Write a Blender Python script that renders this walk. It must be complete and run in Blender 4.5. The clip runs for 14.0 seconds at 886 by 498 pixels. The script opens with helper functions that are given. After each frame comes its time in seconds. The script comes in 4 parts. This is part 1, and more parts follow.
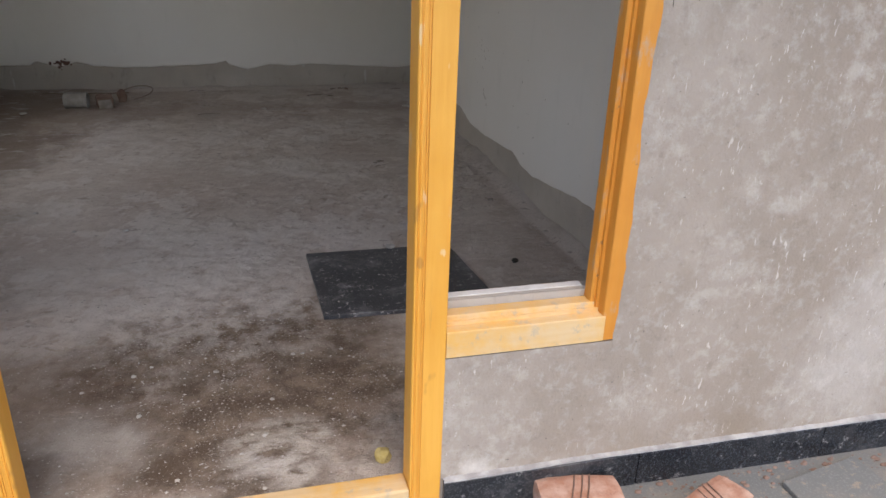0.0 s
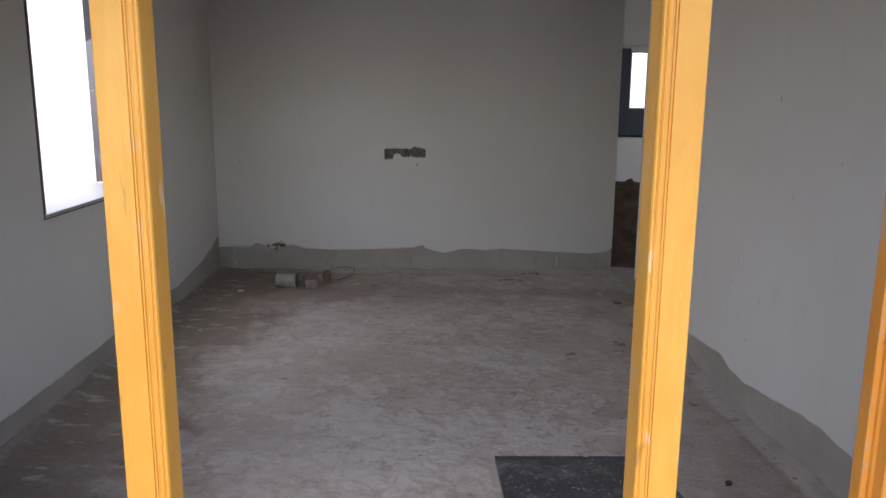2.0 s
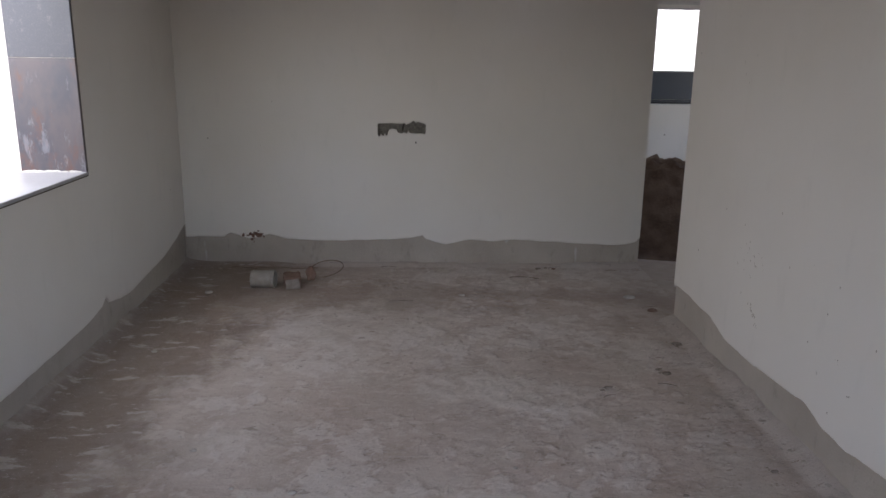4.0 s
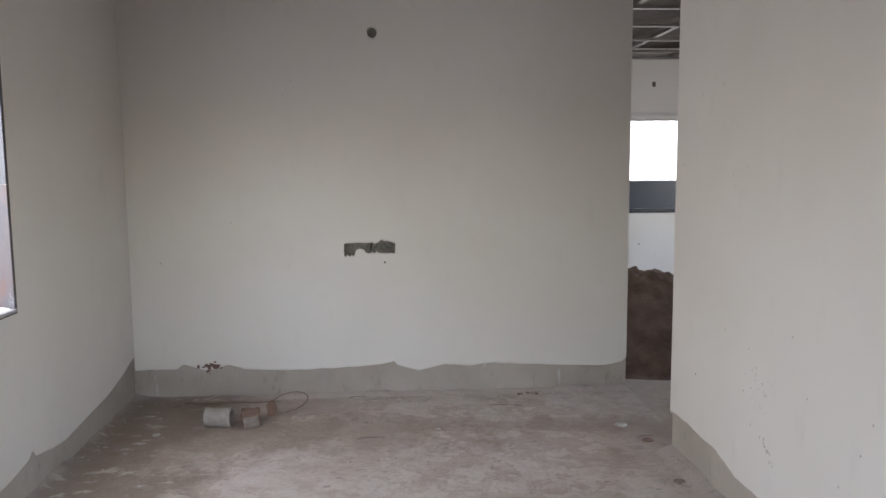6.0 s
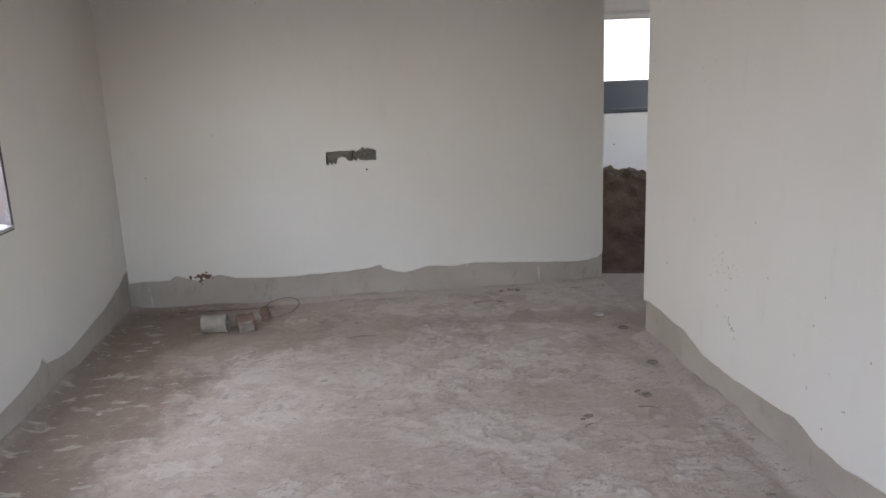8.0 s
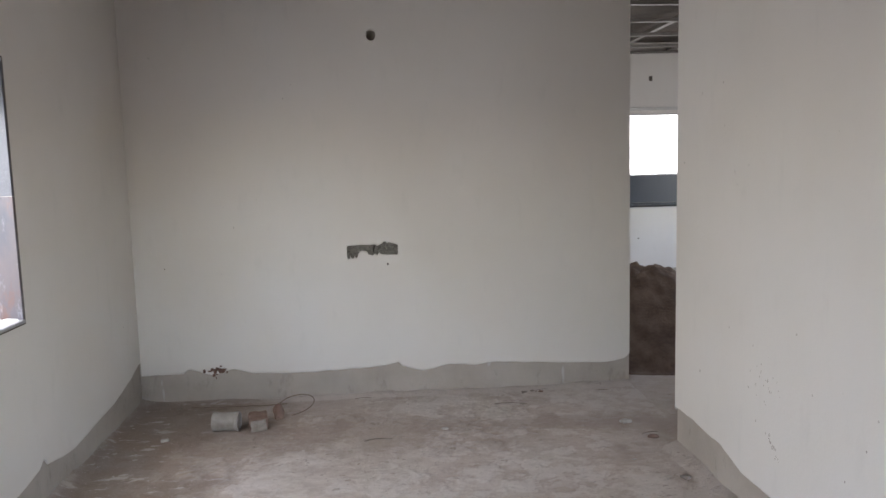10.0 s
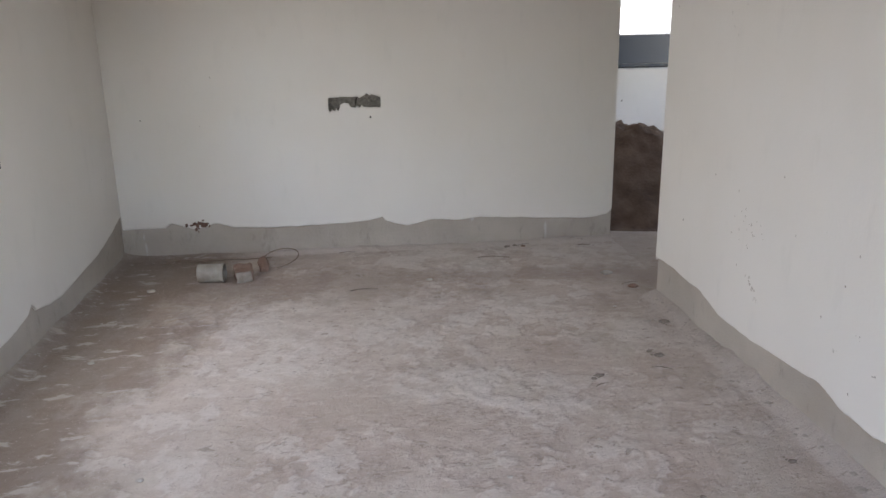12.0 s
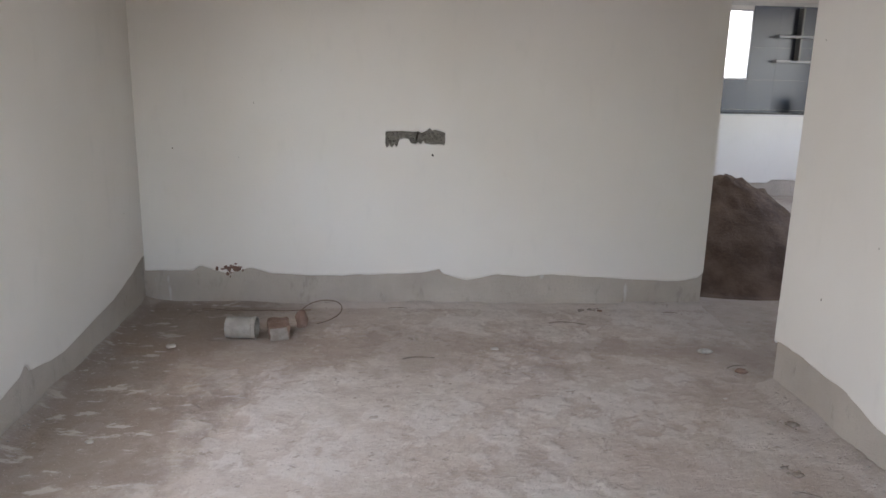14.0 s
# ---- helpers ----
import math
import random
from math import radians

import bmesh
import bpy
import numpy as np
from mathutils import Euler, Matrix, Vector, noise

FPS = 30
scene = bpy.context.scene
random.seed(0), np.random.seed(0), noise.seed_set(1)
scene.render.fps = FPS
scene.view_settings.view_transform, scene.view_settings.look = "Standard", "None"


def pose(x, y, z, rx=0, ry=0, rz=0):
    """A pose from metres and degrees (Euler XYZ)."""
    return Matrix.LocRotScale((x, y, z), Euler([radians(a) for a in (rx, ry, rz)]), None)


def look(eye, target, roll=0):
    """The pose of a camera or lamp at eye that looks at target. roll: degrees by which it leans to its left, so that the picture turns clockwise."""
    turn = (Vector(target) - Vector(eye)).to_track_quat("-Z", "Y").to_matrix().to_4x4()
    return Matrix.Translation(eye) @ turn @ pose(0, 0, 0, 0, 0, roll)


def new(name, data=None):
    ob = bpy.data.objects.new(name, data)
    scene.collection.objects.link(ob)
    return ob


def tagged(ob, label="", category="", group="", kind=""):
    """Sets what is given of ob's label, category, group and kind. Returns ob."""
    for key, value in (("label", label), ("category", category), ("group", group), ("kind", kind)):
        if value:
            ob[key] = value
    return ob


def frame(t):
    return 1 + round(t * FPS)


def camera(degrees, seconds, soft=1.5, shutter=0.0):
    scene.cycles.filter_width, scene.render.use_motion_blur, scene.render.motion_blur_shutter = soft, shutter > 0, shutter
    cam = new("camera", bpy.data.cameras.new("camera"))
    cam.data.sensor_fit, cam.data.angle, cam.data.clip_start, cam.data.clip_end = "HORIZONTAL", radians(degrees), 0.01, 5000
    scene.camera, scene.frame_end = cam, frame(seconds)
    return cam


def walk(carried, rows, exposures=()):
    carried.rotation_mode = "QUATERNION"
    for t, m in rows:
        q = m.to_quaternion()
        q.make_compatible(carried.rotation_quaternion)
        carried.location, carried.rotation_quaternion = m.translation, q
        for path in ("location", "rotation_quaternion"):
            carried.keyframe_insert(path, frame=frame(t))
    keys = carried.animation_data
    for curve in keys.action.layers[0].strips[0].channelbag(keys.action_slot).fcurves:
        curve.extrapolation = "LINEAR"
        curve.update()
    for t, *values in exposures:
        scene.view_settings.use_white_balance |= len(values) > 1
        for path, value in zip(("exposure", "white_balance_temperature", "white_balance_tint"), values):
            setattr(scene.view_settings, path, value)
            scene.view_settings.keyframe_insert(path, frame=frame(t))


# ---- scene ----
cam = camera(60.4, 14.0)
PATH = [
    (0, (0.242, -0.082, 1.473), (0.744, 1.678, 0.665), 2.2),
    (0.1, (0.221, -0.097, 1.506), (0.693, 1.7, 0.766), 2.1),
    (0.2, (0.212, -0.101, 1.526), (0.652, 1.737, 0.871), 2.1),
    (0.3, (0.2, -0.108, 1.553), (0.621, 1.77, 1.008), 1.9),
    (0.4, (0.201, -0.106, 1.565), (0.595, 1.798, 1.099), 1.8),
    (0.5, (0.201, -0.088, 1.577), (0.572, 1.832, 1.157), 1.8),
    (0.6, (0.21, -0.087, 1.593), (0.552, 1.847, 1.217), 1.0),
    (1, (0.243, -0.030, 1.648), (0.399, 1.975, 1.491), 0.0),
    (1.2, (0.251, -0.012, 1.655), (0.337, 1.999, 1.532), -0.1),
    (1.5, (0.254, 0.030, 1.625), (0.313, 2.031, 1.431), 0.1),
    (2, (0.192, 0.087, 1.542), (0.247, 2.048, 1.153), 0.5),
    (2.4, (0.135, 0.15, 1.51), (0.243, 2.082, 1.004), -0.0),
    (2.5, (0.122, 0.184, 1.497), (0.235, 2.11, 0.969), 0.1),
    (3, (0.143, 0.445, 1.504), (0.24, 2.366, 0.955), -0.3),
    (3.3, (0.168, 0.609, 1.559), (0.242, 2.535, 1.027), -0.5),
    (3.5, (0.181, 0.709, 1.579), (0.236, 2.642, 1.070), -0.2),
    (4, (0.148, 1.042, 1.62), (0.22, 2.977, 1.121), 0.8),
    (4.2, (0.143, 1.142, 1.652), (0.238, 3.094, 1.226), 0.7),
    (6.3, (0.168, 1.427, 1.642), (0.33, 3.409, 1.424), -0.9),
    (6.5, (0.152, 1.413, 1.658), (0.316, 3.384, 1.354), -1.7),
    (7, (0.143, 1.324, 1.588), (0.33, 3.254, 1.098), -3.0),
    (7.5, (0.131, 1.28, 1.612), (0.327, 3.208, 1.119), -3.1),
    (8, (0.124, 1.265, 1.629), (0.318, 3.204, 1.176), -2.3),
    (8.5, (0.152, 1.281, 1.647), (0.332, 3.228, 1.23), -1.7),
    (8.7, (0.188, 1.295, 1.656), (0.317, 3.251, 1.26), -1.7),
    (10.8, (0.105, 1.441, 1.686), (0.277, 3.425, 1.503), -1.5),
    (11, (0.113, 1.43, 1.652), (0.297, 3.4, 1.362), -1.6),
    (11.5, (0.086, 1.431, 1.597), (0.305, 3.372, 1.169), -1.2),
    (12, (0.081, 1.426, 1.556), (0.279, 3.336, 0.996), -1.0),
    (12.5, (0.076, 1.444, 1.535), (0.306, 3.326, 0.899), 0.2),
    (13, (0.104, 1.689, 1.527), (0.296, 3.581, 0.906), 0.1),
    (13.5, (0.061, 1.902, 1.563), (0.265, 3.797, 0.957), 1.3),
    (14, (-0.074, 2.168, 1.498), (0.05, 4.108, 1.028), 1.3),
]
EXPOSURES = [(0.0, 1.42, 7180, 14.1), (0.5, 1.56, 7280, 14.1), (1.0, 1.46, 7130, 15.1), (1.5, 1.58, 7130, 16.1), (2.0, 1.72, 6760, 16.4), (2.5, 1.8, 6760, 16.4), (3.0, 1.8, 6700, 16.4), (3.5, 1.88, 6960, 17.1), (4.2, 1.88, 6880, 17.1), (6.3, 2.85, 6910, 14.7), (8.0, 2.75, 6910, 14.7), (8.5, 2.4, 6910, 14.7), (8.8, 2.4, 6910, 14.7), (10.6, 2.97, 6910, 14.7), (11.4, 2.83, 6910, 14.7), (14.0, 2.9, 6910, 14.7)]
walk(cam, [(t, look(eye, target, roll)) for t, eye, target, roll in PATH], EXPOSURES)

# ---- daylight: bright overcast sky, soft sun in front of the house ----
SKY, SUN = 0.15, 0.72
world = bpy.data.worlds.new("sky")
scene.world = world
world.use_nodes = True
wn, wl = world.node_tree.nodes, world.node_tree.links
sky = wn.new("ShaderNodeTexSky")
sky.sky_type, sky.sun_disc = "NISHITA", False
sky.sun_elevation, sky.sun_rotation = radians(61.5), radians(189)
sky.air_density, sky.dust_density, sky.ozone_density = 1.0, 1.3, 1.1
wl.new(sky.outputs["Color"], wn["Background"].inputs["Color"])
wn["Background"].inputs["Strength"].default_value = SKY
sun = new("sun", bpy.data.lights.new("sun", "SUN"))
sun.data.energy, sun.data.angle, sun.data.color = SUN, radians(30), (1.0, 0.95, 0.88)
sun.matrix_world = look((0.5, -3.2, 6), (0, 0, 0))


def sky_window(name, at, target, wide, high, watts):
    """Area lamp added at a window's opening to stand in for bright sky."""
    lamp = new(name, bpy.data.lights.new(name, "AREA"))
    lamp.data.shape, lamp.data.size, lamp.data.size_y, lamp.data.energy, lamp.data.color = "RECTANGLE", wide, high, watts, (0.92, 0.965, 1.0)
    lamp.matrix_world = look(at, target)


sky_window("daylight_room_window", (-2.05, 4.459, 1.62), (-1.55, 4.72, 0.72), 1.42, 1.32, 6.4)
sky_window("daylight_kitchen_window", (3.82, 12.10, 1.80), (3.82, 11.1, 1.75), 1.0, 0.87, 3.0)
# fill lamp at an unseen hall opening, added to light the hall
sky_window("fill_hall_opening", (6.22, 8.4, 1.62), (5.2, 8.4, 1.35), 3.6, 1.45, 8.5)


# ---- materials ----
def nodes_of(name):
    m = bpy.data.materials.new(name)
    m.use_nodes = True
    return m, m.node_tree.nodes, m.node_tree.links, m.node_tree.nodes["Principled BSDF"]


def tex_noise(n, l, scale, detail=4.0, rough=0.6, stretch=(1, 1, 1), shift=0.0, distort=0.0):
    co = n.new("ShaderNodeTexCoord")
    mp = n.new("ShaderNodeMapping")
    mp.inputs["Scale"].default_value = stretch
    mp.inputs["Location"].default_value = (shift, shift * 0.7, shift * 1.3)
    l.new(co.outputs["Object"], mp.inputs["Vector"])
    t = n.new("ShaderNodeTexNoise")
    t.inputs["Scale"].default_value, t.inputs["Detail"].default_value = scale, detail
    t.inputs["Roughness"].default_value, t.inputs["Distortion"].default_value = rough, distort
    l.new(mp.outputs["Vector"], t.inputs["Vector"])
    return t.outputs["Fac"]


def band(n, l, fac, lo, hi):
    r = n.new("ShaderNodeMapRange")
    r.interpolation_type = "SMOOTHSTEP"
    r.inputs["From Min"].default_value, r.inputs["From Max"].default_value = lo, hi
    l.new(fac, r.inputs["Value"])
    return r.outputs["Result"]


def blend(n, l, fac, a, b):
    x = n.new("ShaderNodeMix")
    x.data_type = "RGBA"
    if isinstance(fac, float):
        x.inputs["Factor"].default_value = fac
    else:
        l.new(fac, x.inputs["Factor"])
    for v, k in ((a, 6), (b, 7)):
        if isinstance(v, tuple):
            x.inputs[k].default_value = (*v, 1)
        else:
            l.new(v, x.inputs[k])
    return x.outputs[2]


def maths(n, l, op, a, b):
    x = n.new("ShaderNodeMath")
    x.operation = op
    for v, k in ((a, 0), (b, 1)):
        if isinstance(v, (int, float)):
            x.inputs[k].default_value = v
        else:
            l.new(v, x.inputs[k])
    return x.outputs[0]


def relief(n, l, p, height, depth, strength=1.0):
    b = n.new("ShaderNodeBump")
    b.inputs["Strength"].default_value, b.inputs["Distance"].default_value = strength, depth
    l.new(height, b.inputs["Height"])
    l.new(b.outputs["Normal"], p.inputs["Normal"])


def spot(n, l, centre, radius, soft, warp=0.25, scale=3.0):
    """Mask of a stain lying on the floor round a centre, with a frayed outline."""
    co = n.new("ShaderNodeTexCoord")
    d = n.new("ShaderNodeVectorMath")
    d.operation = "DISTANCE"
    l.new(co.outputs["Object"], d.inputs[0])
    d.inputs[1].default_value = centre
    w = tex_noise(n, l, scale, 6, 0.65)
    e = maths(n, l, "ADD", d.outputs["Value"], maths(n, l, "MULTIPLY", maths(n, l, "SUBTRACT", w, 0.5), warp * 4))
    return band(n, l, e, radius + soft, radius - soft)


def plain(name, a, b, scale=6.0, rough=0.85, bump=0.002, fine=60.0, stretch=(1, 1, 1), metal=0.0):
    """Two tones in patches, fine grain and relief."""
    m, n, l, p = nodes_of(name)
    big = band(n, l, tex_noise(n, l, scale, 5, 0.6, stretch), 0.3, 0.7)
    grain = tex_noise(n, l, fine, 4, 0.7, stretch, 3.1)
    col = blend(n, l, big, a, b)
    dark = tuple(c * 0.7 for c in a)
    col = blend(n, l, maths(n, l, "MULTIPLY", band(n, l, grain, 0.5, 0.75), 0.35), col, dark)
    l.new(col, p.inputs["Base Color"])
    p.inputs["Roughness"].default_value, p.inputs["Metallic"].default_value = rough, metal
    relief(n, l, p, grain, bump)
    return m


def putty_material():
    m, n, l, p = nodes_of("wall_putty")
    big = band(n, l, tex_noise(n, l, 0.9, 4, 0.5), 0.3, 0.7)
    brush = tex_noise(n, l, 9, 4, 0.6, (1, 1, 0.35), 2.0)
    col = blend(n, l, big, (0.71, 0.68, 0.635), (0.755, 0.73, 0.695))
    col = blend(n, l, maths(n, l, "MULTIPLY", band(n, l, brush, 0.55, 0.8), 0.25), col, (0.60, 0.585, 0.55))
    dots = tex_noise(n, l, 26, 2, 0.5, (1, 1, 0.8), 7.7)
    rare = band(n, l, tex_noise(n, l, 1.7, 2, 0.5, (1, 1, 1), 5.0), 0.58, 0.66)
    speck = maths(n, l, "MULTIPLY", band(n, l, dots, 0.735, 0.77), rare)
    col = blend(n, l, speck, col, (0.22, 0.19, 0.16))
    l.new(col, p.inputs["Base Color"])
    p.inputs["Roughness"].default_value = 0.75
    relief(n, l, p, maths(n, l, "ADD", brush, tex_noise(n, l, 60, 3, 0.6)), 0.0015, 0.6)
    return m


def band_cement_material():
    m, n, l, p = nodes_of("base_cement")
    big = band(n, l, tex_noise(n, l, 2.2, 5, 0.6), 0.3, 0.7)
    col = blend(n, l, big, (0.395, 0.352, 0.308), (0.475, 0.432, 0.38))
    col = blend(n, l, maths(n, l, "MULTIPLY", band(n, l, tex_noise(n, l, 14, 5, 0.7, (1, 1, 0.4)), 0.55, 0.75), 0.7), col, (0.285, 0.255, 0.225))
    col = blend(n, l, band(n, l, tex_noise(n, l, 9, 3, 0.5, (1, 1, 0.3), 4.0), 0.7, 0.76), col, (0.52, 0.51, 0.49))
    l.new(col, p.inputs["Base Color"])
    p.inputs["Roughness"].default_value = 0.9
    relief(n, l, p, tex_noise(n, l, 45, 6, 0.7), 0.006)
    return m


def floor_material():
    m, n, l, p = nodes_of("rough_cement_floor")
    co = n.new("ShaderNodeTexCoord")
    xyz = n.new("ShaderNodeSeparateXYZ")
    l.new(co.outputs["Object"], xyz.inputs[0])
    big = band(n, l, tex_noise(n, l, 1.3, 5, 0.6, (1, 1, 1), 0.0, 0.3), 0.34, 0.66)
    green = band(n, l, tex_noise(n, l, 2.1, 4, 0.6, (1, 1, 1), 5.5), 0.48, 0.68)
    mid = band(n, l, tex_noise(n, l, 4.2, 6, 0.66, (1, 1.1, 1), 1.0), 0.44, 0.64)
    pale = band(n, l, tex_noise(n, l, 13, 6, 0.7, (1, 1.1, 1), 9.0, 0.2), 0.53, 0.70)
    grit = band(n, l, tex_noise(n, l, 95, 3, 0.6), 0.62, 0.72)
    pits = band(n, l, tex_noise(n, l, 58, 4, 0.65, (1, 1, 1), 17.0), 0.60, 0.70)
    col = blend(n, l, big, (0.479, 0.398, 0.341), (0.582, 0.511, 0.451))
    col = blend(n, l, maths(n, l, "MULTIPLY", green, 0.45), col, (0.484, 0.447, 0.384))
    col = blend(n, l, maths(n, l, "MULTIPLY", mid, 0.58), col, (0.391, 0.319, 0.268))
    # dust lies in the hollows, bare cement on raised crusts; colour also strengthens relief shading
    jitter = maths(n, l, "MULTIPLY", maths(n, l, "SUBTRACT", tex_noise(n, l, 30, 5, 0.7, (1, 1, 1), 23.0), 0.5), 0.006)
    raised = band(n, l, maths(n, l, "ADD", xyz.outputs["Z"], jitter), 0.0018, 0.0058)
    col = blend(n, l, maths(n, l, "MULTIPLY", raised, 0.62), col, (0.639, 0.584, 0.537))
    # plates and chips of the top skin
    skin = tex_noise(n, l, 8.5, 7, 0.66, (0.65, 1.25, 1), 37.0, 0.15)
    plate = band(n, l, skin, 0.50, 0.56)
    skin2 = tex_noise(n, l, 17, 6, 0.68, (0.55, 1.35, 1), 47.0, 0.15)
    chip = band(n, l, skin2, 0.56, 0.60)
    col = blend(n, l, maths(n, l, "MULTIPLY", plate, 0.10), col, (0.659, 0.589, 0.532))
    col = blend(n, l, maths(n, l, "MULTIPLY", chip, 0.22), col, (0.670, 0.604, 0.547))
    col = blend(n, l, maths(n, l, "MULTIPLY", pale, 0.30), col, (0.680, 0.614, 0.556))
    # pits are colour only, deepening the relief contrast
    col = blend(n, l, maths(n, l, "MULTIPLY", pits, 0.42), col, (0.258, 0.206, 0.167))
    # earth trodden along the left wall and across the far end
    fray = maths(n, l, "MULTIPLY", maths(n, l, "SUBTRACT", tex_noise(n, l, 2.6, 6, 0.62, (1.0, 0.8, 1), 31.0), 0.5), 1.9)
    side = band(n, l, maths(n, l, "ADD", xyz.outputs["X"], fray), -0.70, -1.25)
    col = blend(n, l, maths(n, l, "MULTIPLY", side, 0.76), col, (0.221, 0.167, 0.135))
    right = band(n, l, maths(n, l, "ADD", xyz.outputs["X"], maths(n, l, "MULTIPLY", fray, 0.5)), 1.30, 1.72)
    col = blend(n, l, maths(n, l, "MULTIPLY", right, 0.22), col, (0.278, 0.221, 0.183))
    far = band(n, l, maths(n, l, "ABSOLUTE", maths(n, l, "ADD", maths(n, l, "SUBTRACT", xyz.outputs["Y"], 6.05), fray), 0), 0.42, 0.12)
    col = blend(n, l, maths(n, l, "MULTIPLY", far, 0.5), col, (0.299, 0.221, 0.172))
    splash = maths(n, l, "MULTIPLY", band(n, l, tex_noise(n, l, 7, 6, 0.62, (0.7, 1.7, 1), 41.0, 0.2), 0.56, 0.64), side)
    col = blend(n, l, maths(n, l, "MULTIPLY", splash, 0.75), col, (0.556, 0.506, 0.465))
    # short dark scabs where the top skin has come off, gathered in patches
    where = band(n, l, tex_noise(n, l, 1.8, 3, 0.5, (1, 1, 1), 21.0), 0.38, 0.56)
    scab = maths(n, l, "MULTIPLY", band(n, l, tex_noise(n, l, 21, 5, 0.64, (0.8, 1.2, 1), 13.3, 0.4), 0.60, 0.66), where)
    col = blend(n, l, maths(n, l, "MULTIPLY", scab, 0.62), col, (0.258, 0.211, 0.172))
    # bare mortar heaped at the wall foot
    heap = band(n, l, xyz.outputs["Z"], 0.012, 0.03)
    col = blend(n, l, maths(n, l, "MULTIPLY", heap, 0.6), col, blend(n, l, mid, (0.464, 0.412, 0.369), (0.350, 0.300, 0.259)))
    earth2 = spot(n, l, (-0.95, 6.45, 0), 0.35, 0.3, 0.2)
    col = blend(n, l, maths(n, l, "MULTIPLY", earth2, 0.55), col, (0.216, 0.172, 0.144))
    wet = spot(n, l, (0.18, 2.16, 0), 0.60, 0.22, 0.3, 2.4)
    col = blend(n, l, maths(n, l, "MULTIPLY", wet, 0.95), col, blend(n, l, band(n, l, tex_noise(n, l, 7, 6, 0.7, (1, 1, 1), 51.0), 0.40, 0.62), (0.098, 0.064, 0.039), (0.206, 0.152, 0.110)))
    crumb = maths(n, l, "MULTIPLY", band(n, l, tex_noise(n, l, 120, 2, 0.5, (1, 1, 1), 53.0), 0.60, 0.68), maths(n, l, "MULTIPLY", wet, band(n, l, tex_noise(n, l, 4, 3, 0.5, (1, 1, 1), 57.0), 0.36, 0.56)))
    col = blend(n, l, maths(n, l, "MULTIPLY", crumb, 0.5), col, (0.577, 0.530, 0.479))
    wet2 = spot(n, l, (-0.55, 2.1, 0), 0.4, 0.2, 0.2, 2.0)
    col = blend(n, l, maths(n, l, "MULTIPLY", wet2, 0.7), col, (0.129, 0.083, 0.056))
    # pale lime crust, made paler in the colour for weak door light
    lime_and_door_lift = maths(n, l, "MULTIPLY", spot(n, l, (0.05, 2.95, 0), 0.55, 0.4, 0.3, 4.0), band(n, l, tex_noise(n, l, 12, 6, 0.66, (1, 1, 1), 3.0), 0.38, 0.60))
    col = blend(n, l, maths(n, l, "MULTIPLY", lime_and_door_lift, 0.75), col, (0.680, 0.628, 0.575))
    # two pale patches just inside the threshold
    pale_spot2 = spot(n, l, (-0.28, 1.95, 0), 0.12, 0.16, 0.16, 3.0)
    col = blend(n, l, maths(n, l, "MULTIPLY", pale_spot2, 0.85), col, (0.494, 0.452, 0.412))
    pale_spot3 = spot(n, l, (0.28, 1.78, 0), 0.13, 0.08, 0.12, 4.0)
    col = blend(n, l, maths(n, l, "MULTIPLY", maths(n, l, "MULTIPLY", pale_spot3, band(n, l, tex_noise(n, l, 16, 6, 0.68, (0.7, 1.3, 1), 6.0), 0.34, 0.58)), 0.75), col, (0.577, 0.530, 0.470))
    col = blend(n, l, maths(n, l, "MULTIPLY", grit, 0.45), col, (0.680, 0.628, 0.584))
    l.new(col, p.inputs["Base Color"])
    p.inputs["Roughness"].default_value = 0.88
    h = maths(n, l, "ADD", maths(n, l, "MULTIPLY", tex_noise(n, l, 60, 5, 0.7), 0.8), maths(n, l, "MULTIPLY", tex_noise(n, l, 150, 3, 0.6, (1, 1, 1), 4.0), 0.4))
    h = maths(n, l, "ADD", h, maths(n, l, "ADD", maths(n, l, "MULTIPLY", plate, 0.14), maths(n, l, "MULTIPLY", chip, 0.28)))
    relief(n, l, p, h, 0.0068)
    return m


